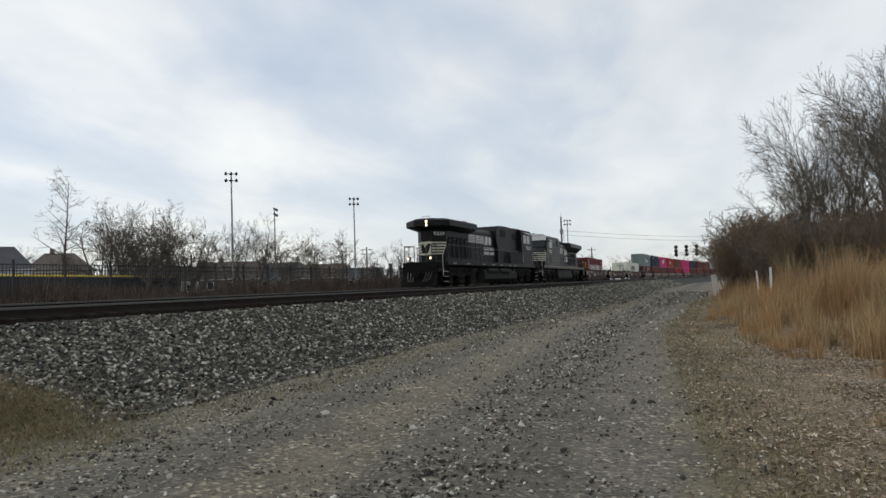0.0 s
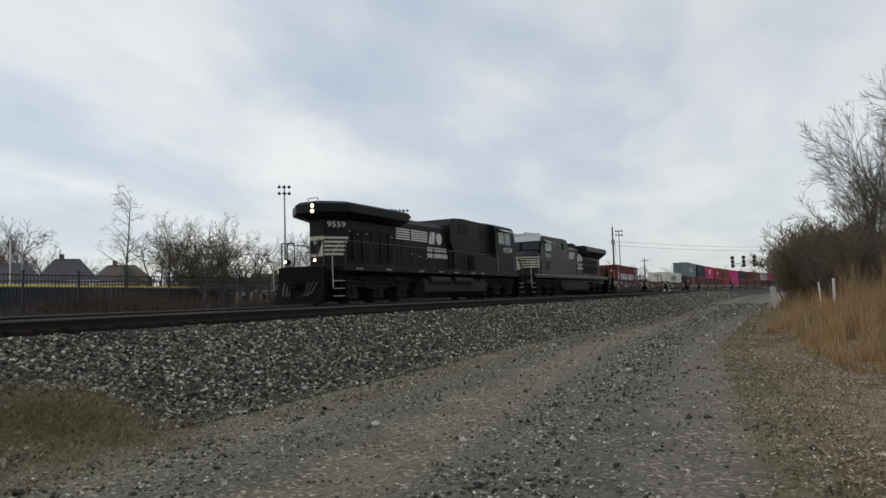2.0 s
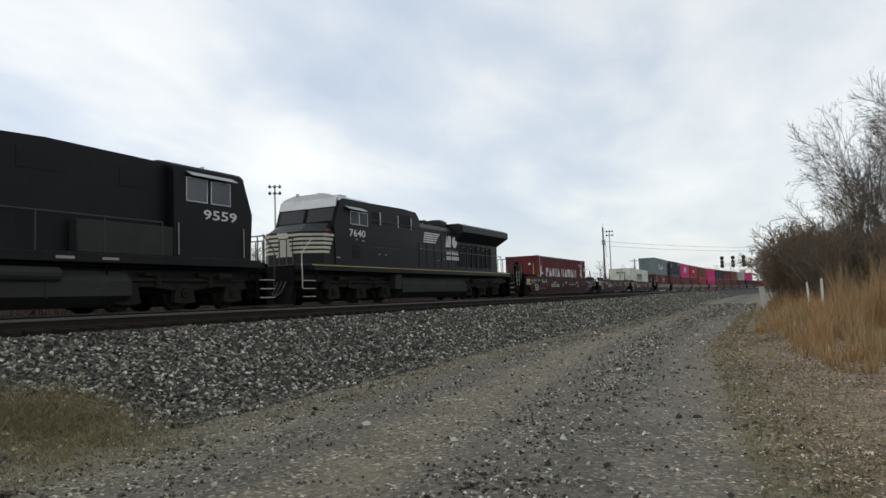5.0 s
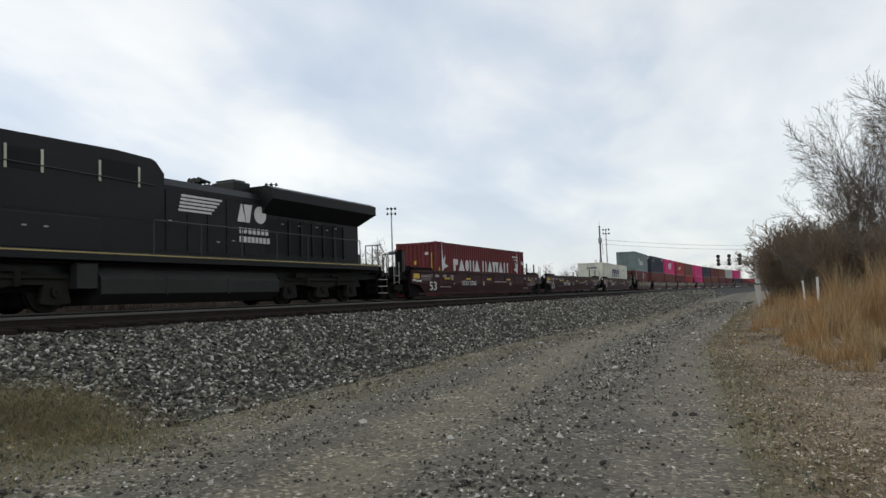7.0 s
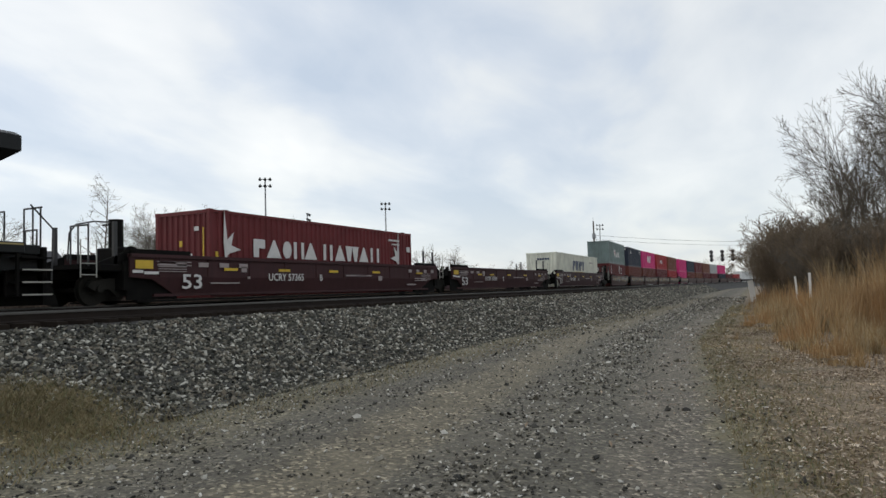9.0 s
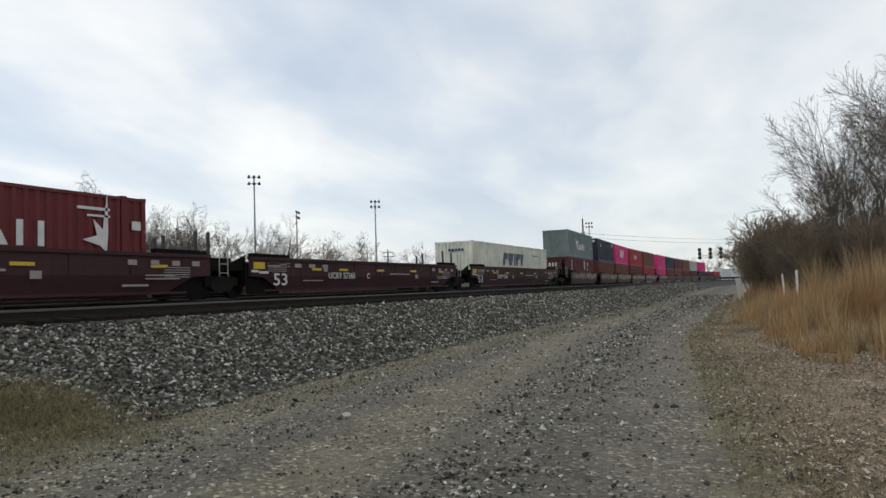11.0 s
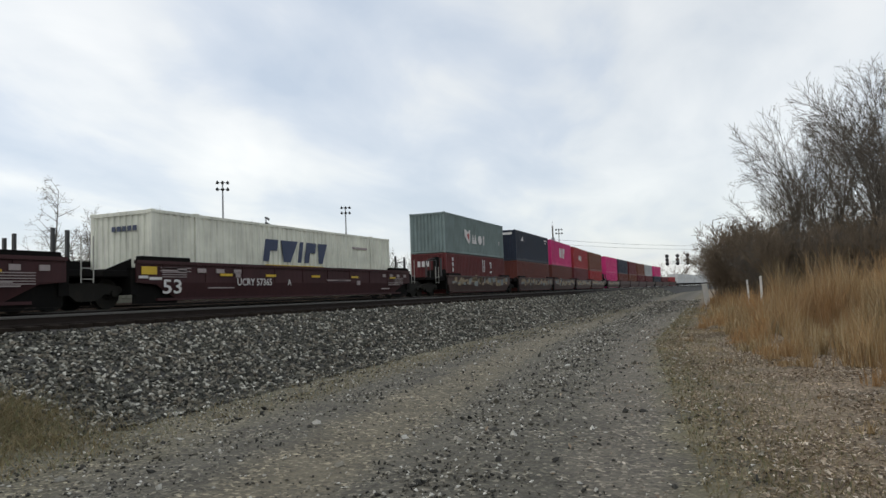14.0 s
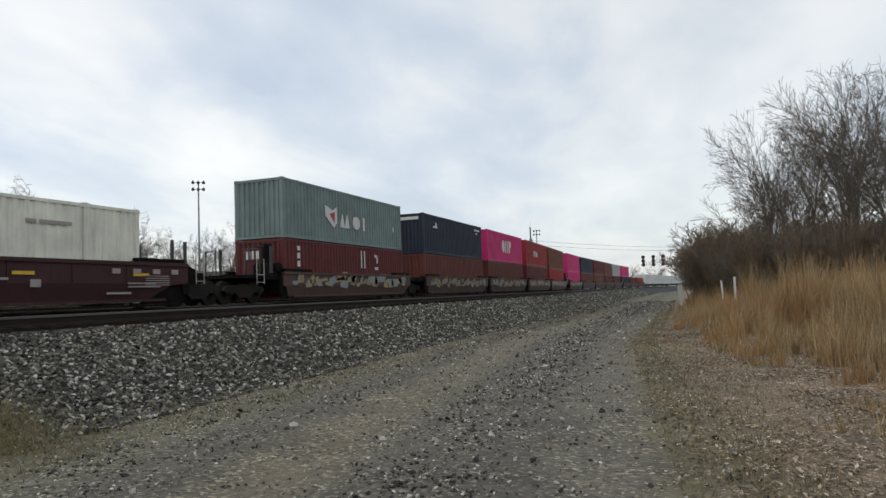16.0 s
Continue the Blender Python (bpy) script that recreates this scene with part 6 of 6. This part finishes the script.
def evergreen(az, d, h):
    x, y = polar(az, d)
    t_ = thing("evergreen", "small dark evergreen tree", "tree", pose(x, y, 0.85), group="evergreens")
    one("trunk", bark_grey, t_, lambda bm: rod(bm, (0, 0, 0), (0, 0, h), 0.12, 6, 0.03))
    r = np.random.default_rng(int(az * 10))
    pts = []
    for k in range(900):
        z = h * (0.1 + 0.9 * r.random() ** 1.2)
        rad = (1 - z / h) * h * 0.32 * math.sqrt(r.random())
        a = r.uniform(0, 6.28)
        p = np.array([math.cos(a) * rad, math.sin(a) * rad, z])
        q = p + np.array([math.cos(a), math.sin(a), -0.25]) * r.uniform(0.2, 0.4)
        pts.append((*p, *q, 0.06, 0.01))
    c = new("crown", segments_mesh("crown", pts, ever_mat, 3))
    c.parent = t_


ever_mat = plain("evergreen_needles", (0.030, 0.050, 0.028), 0.8, 0.0, 0.4, 2.0)
for az, d, h in ((28.4, 120, 4.2), (27.4, 122, 5.0), (26.6, 118, 4.4), (25.7, 121, 5.2)):
    evergreen(az, d, h)

# ---------------------------------------------------------------- grass, weeds, leaves, stones


def blade_mesh(name, x, y, z, height, width, lean, rng, material, steps=3):
    """Thin bent blades, each its own strip."""
    n = len(x)
    a = rng.uniform(0, 2 * np.pi, n)
    f = rng.uniform(0, 2 * np.pi, n)
    rows = []
    for k in range(steps + 1):
        s = k / steps
        cx = x + np.cos(a) * lean * height * s ** 1.8
        cy = y + np.sin(a) * lean * height * s ** 1.8
        cz = z + height * s * (1 - 0.25 * lean * s)
        w = width * (1 - 0.8 * s)
        rows.append(np.stack([cx - np.cos(f) * w, cy - np.sin(f) * w, cz], -1))
        rows.append(np.stack([cx + np.cos(f) * w, cy + np.sin(f) * w, cz], -1))
    verts = np.stack(rows, 1)
    m = 2 * (steps + 1)
    base = np.arange(n)[:, None] * m
    faces = np.concatenate([np.concatenate([base + 2 * k, base + 2 * k + 1, base + 2 * k + 3, base + 2 * k + 2], 1) for k in range(steps)])
    return raw_mesh(name, verts.reshape(-1, 3), faces, material)


def verge_edge(y):
    """Where the tall grass begins."""
    return np.interp(y, [4, 8, 10, 11.7, 14, 16.5, 20, 26, 45, 75, 120], [4.0, 2.3, 1.85, 1.65, 1.3, 0.55, 0.0, -0.85, -1.3, -2.0, -3.2])


def tall_grass():
    """Tufts of bent blades that lean out from their middles."""
    rng = np.random.default_rng(8)
    m = 3600
    ty = 7 + 79 * rng.random(m) ** 1.35
    depth = rng.random(m) ** 1.1 * (9 + 0.10 * ty) - 1.3 * (rng.random(m) < 0.22) * rng.random(m)
    tx = verge_edge(ty) + 0.15 + depth + rng.normal(0, 0.25, m)
    big = np.array([noise.noise(Vector((p * 0.55, q * 0.30, 2))) for p, q in zip(tx, ty)])
    gap = np.array([noise.noise(Vector((p * 0.9, q * 0.45, 9))) for p, q in zip(tx, ty)])
    keep = (gap > -0.16) | (depth > 3.5)
    tx, ty, depth, big = tx[keep], ty[keep], depth[keep], big[keep]
    m = len(tx)
    th = np.interp(depth, [-1, 0, 0.7, 1.8, 4.0], [0.10, 0.20, 0.40, 0.80, 1.15]) * rng.uniform(0.7, 1.3, m) * np.clip(1 + 1.5 * big, 0.45, 1.9) * (0.90 + 0.36 * np.clip((ty - 18) / 22, 0, 1))
    tn = rng.integers(26, 58, m)
    who = np.repeat(np.arange(m), tn)
    n = len(who)
    a = rng.uniform(0, 2 * np.pi, n)
    r = np.abs(rng.normal(0, 0.10, n)) * (1 + ty[who] / 50)
    x, y = tx[who] + np.cos(a) * r, ty[who] + np.sin(a) * r
    h = th[who] * rng.uniform(0.45, 1.25, n)
    lean = rng.uniform(0.03, 0.62, n) ** 1.3
    ob = new("tall_grass", blade_mesh("tall_grass", x, y, ground_z(x, y) - 0.02, h, rng.uniform(0.003, 0.008, n) * (1 + ty[who] / 35), lean, rng, tall_mat, 2))
    tagged(ob, "tall dry orange-brown prairie grass in tufts beside the lane", "grass", kind="stuff")


def short_grass():
    rng = np.random.default_rng(9)
    n = 46000
    y = 3.5 + 50 * rng.random(n) ** 1.7
    x = np.where(rng.random(n) < 0.75, 0.45 - lane(y) + np.abs(rng.normal(0, 1.3, n)), rng.uniform(-8.3, -6.6, n))
    k = rng.random(n) < 0.22                                     # the mound
    x = np.where(k, rng.normal(-8.6, 0.6, n), x)
    y = np.where(k, rng.normal(5.7, 0.7, n), y)
    h = rng.uniform(0.03, 0.13, n) * np.where(k, 1.6, 1.0)
    ob = new("short_grass", blade_mesh("short_grass", x, y, ground_z(x, y) - 0.01, h, rng.uniform(0.003, 0.007, n), rng.uniform(0.3, 1.3, n), rng, short_mat, 2))
    tagged(ob, "short dry tan grass on the verge and mound", "grass", kind="stuff")


def weeds():
    rng = np.random.default_rng(10)
    n = 70000
    y = 8 + 150 * rng.random(n) ** 1.25
    x = -25.0 - 5.0 * rng.random(n) ** 1.3 + bend(y)
    clump = np.array([noise.noise(Vector((a * 0.4, b * 0.22, 3))) for a, b in zip(x, y)])
    low = np.interp(y, [8, 28, 45, 60], [1.45, 1.5, 1.75, 2.1])
    h = np.clip(low * rng.uniform(0.55, 1.1, n) * (0.92 + 0.55 * clump), 0.2, 2.8) * np.where(x > -25.9, 0.5, 1.0)
    ob = new("dry_weeds", blade_mesh("dry_weeds", x, y, ground_z(x, y) - 0.02, h, rng.uniform(0.012, 0.032, n), rng.uniform(0.05, 0.6, n), rng, weed_mat, 2))
    tagged(ob, "dense dry dark brown weeds along the fence", "weeds", kind="stuff")


def leaves():
    rng = np.random.default_rng(12)
    n = 60000
    y = 3.4 + 26 * rng.random(n) ** 1.5
    x = np.where(rng.random(n) < 0.8, 0.40 - lane(y) + (verge_edge(y) + 1.25 + lane(y)) * rng.random(n) ** 0.65, verge_edge(y) - 0.8 + rng.normal(0, 1.2, n))
    x = x + rng.normal(0, 0.30, n)
    drift = np.array([noise.noise(Vector((p * 0.8, q * 0.6, 4))) + 0.5 * noise.noise(Vector((p * 2.6, q * 2.0, 6))) for p, q in zip(x, y)])
    keep = rng.random(n) < np.clip(0.52 + 1.25 * drift, 0.06, 1.0)
    x, y, n = x[keep], y[keep], int(keep.sum())
    z = ground_z(x, y) + 0.012
    a = rng.uniform(0, 6.28, n)
    s = rng.uniform(0.010, 0.038, n)
    t1, t2 = rng.normal(0, 0.35, n), rng.uniform(0.1, 0.5, n)
    rows = []
    for cu, cv, lift in ((-1, 0, 0), (0, -0.5, 1), (1, 0, 0), (0, 0.5, 1)):
        rows.append(np.stack([x + (np.cos(a) * cu - np.sin(a) * cv) * s, y + (np.sin(a) * cu + np.cos(a) * cv) * s, z + s * (t1 * cu + t2 * lift + 0.3)], -1))
    verts = np.stack(rows, 1).reshape(-1, 3)
    b = np.arange(n)[:, None] * 4
    faces = np.concatenate([np.concatenate([b, b + 1, b + 2], 1), np.concatenate([b, b + 2, b + 3], 1)])
    tagged(new("leaf_litter", raw_mesh("leaf_litter", verts, faces, leaf_mat)), "scattered dry brown fallen leaves", "leaves", kind="stuff")


OCTA = np.array([(1, 0, 0), (-1, 0, 0), (0, 1, 0), (0, -1, 0), (0, 0, 1), (0, 0, -1), (0.6, 0.6, 0.5), (-0.6, -0.6, 0.5)], float)
OCTA_F = np.array([(4, 0, 6), (4, 6, 2), (6, 0, 2), (4, 2, 1), (4, 1, 7), (4, 7, 3), (7, 1, 3), (4, 3, 0), (5, 2, 0), (5, 1, 2), (5, 3, 1), (5, 0, 3)])


def stone_mesh(name, x, y, z, size, rng, material):
    n = len(x)
    v = OCTA[None] * rng.uniform(0.6, 1.15, (n, len(OCTA), 1)) + rng.normal(0, 0.10, (n, len(OCTA), 3))
    v *= np.stack([rng.uniform(0.8, 1.3, n), rng.uniform(0.6, 1.0, n), rng.uniform(0.45, 0.85, n)], -1)[:, None, :] * size[:, None, None]
    a = rng.uniform(0, 6.28, n)
    b = rng.normal(0, 0.5, n)
    ca, sa, cb, sb = np.cos(a)[:, None], np.sin(a)[:, None], np.cos(b)[:, None], np.sin(b)[:, None]
    vx, vz = v[..., 0] * cb + v[..., 2] * sb, -v[..., 0] * sb + v[..., 2] * cb
    vx, vy = vx * ca - v[..., 1] * sa, vx * sa + v[..., 1] * ca
    verts = np.stack([vx + x[:, None], vy + y[:, None], vz + z[:, None]], -1).reshape(-1, 3)
    faces = (np.arange(n)[:, None, None] * len(OCTA) + OCTA_F[None]).reshape(-1, 3)
    return raw_mesh(name, verts, faces, material)


def ballast():
    rng = np.random.default_rng(14)
    n = 74000
    y = 3 + 150 * rng.random(n) ** 2.3
    w = rng.random(n)
    xs = toe(y) + 0.25 - (12.05 + toe(y)) * w
    x = xs + bend(y)
    off = (((x + 8.7) / 1.0) ** 2 + ((y - 5.7) / 1.2) ** 2 > 1.0) | (rng.random(n) < 0.12)
    x, y, n = x[off], y[off], int(off.sum())
    size = rng.uniform(0.024, 0.058, n) * (1 + y / 60)
    ob = new("ballast_stones", stone_mesh("ballast_stones", x, y, ground_z(x, y) + size * 0.25, size, rng, ballast_mat))
    tagged(ob, "angular grey crushed stone ballast", "ballast", kind="stuff")


def road_gravel():
    rng = np.random.default_rng(15)
    n = 62000
    y = 3.2 + 80 * rng.random(n) ** 2.4
    s = rng.uniform(-7.2, 1.2, n)
    x = s - lane(y)
    thick = 0.22 + 0.85 * np.exp(-((s + 1.65) / 0.75) ** 2) + 0.65 * np.exp(-((s + 4.6) / 0.45) ** 2) + 0.20 * (s > 0.4) + 0.30 * (s < -5.4)
    clump = np.array([noise.noise(Vector((a * 0.9, b * 0.5, 7))) for a, b in zip(x, y)])
    keep = rng.random(n) < thick * (0.8 + 0.9 * clump)
    x, y = x[keep], y[keep]
    size = rng.uniform(0.007, 0.026, len(x)) * (1 + 1.2 * (rng.random(len(x)) > 0.97)) * (1 + y / 35)
    ob = new("gravel_stones", stone_mesh("gravel_stones", x, y, ground_z(x, y) + size * 0.15, size, rng, gravel_mat))
    tagged(ob, "loose grey gravel on the lane", "gravel", kind="stuff")


tall_grass()
short_grass()
weeds()
leaves()
ballast()
road_gravel()


# ---------------------------------------------------------------- what moves


def run(t):
    """How far ahead the grey-green box's front end is at t seconds."""
    return 151.155 - 7.925 * t - 0.0041085 * t * t + 0.00036269 * t ** 3


def motions():
    for ob, u, base, z, half_turn in RIDERS:
        rows = []
        for k in range(17):
            y = u + run(k)
            xa, xb = float(bend(y - base / 2)), float(bend(y + base / 2))
            yaw = math.degrees(math.atan2(-(xb - xa), base))
            rows.append((k, pose(TRACK + (xa + xb) / 2, y, RAIL + z, 0, 0, yaw + (180 if half_turn else 0))))
        walk(ob, rows)
    for ob, at, r, sense in WHEELS:
        rows = []
        for k in range(241):
            t = k / 15
            rows.append((t, pose(*at, sense * math.degrees((run(0) - run(t)) / r), 0, 0)))
        walk(ob, rows)


motions()
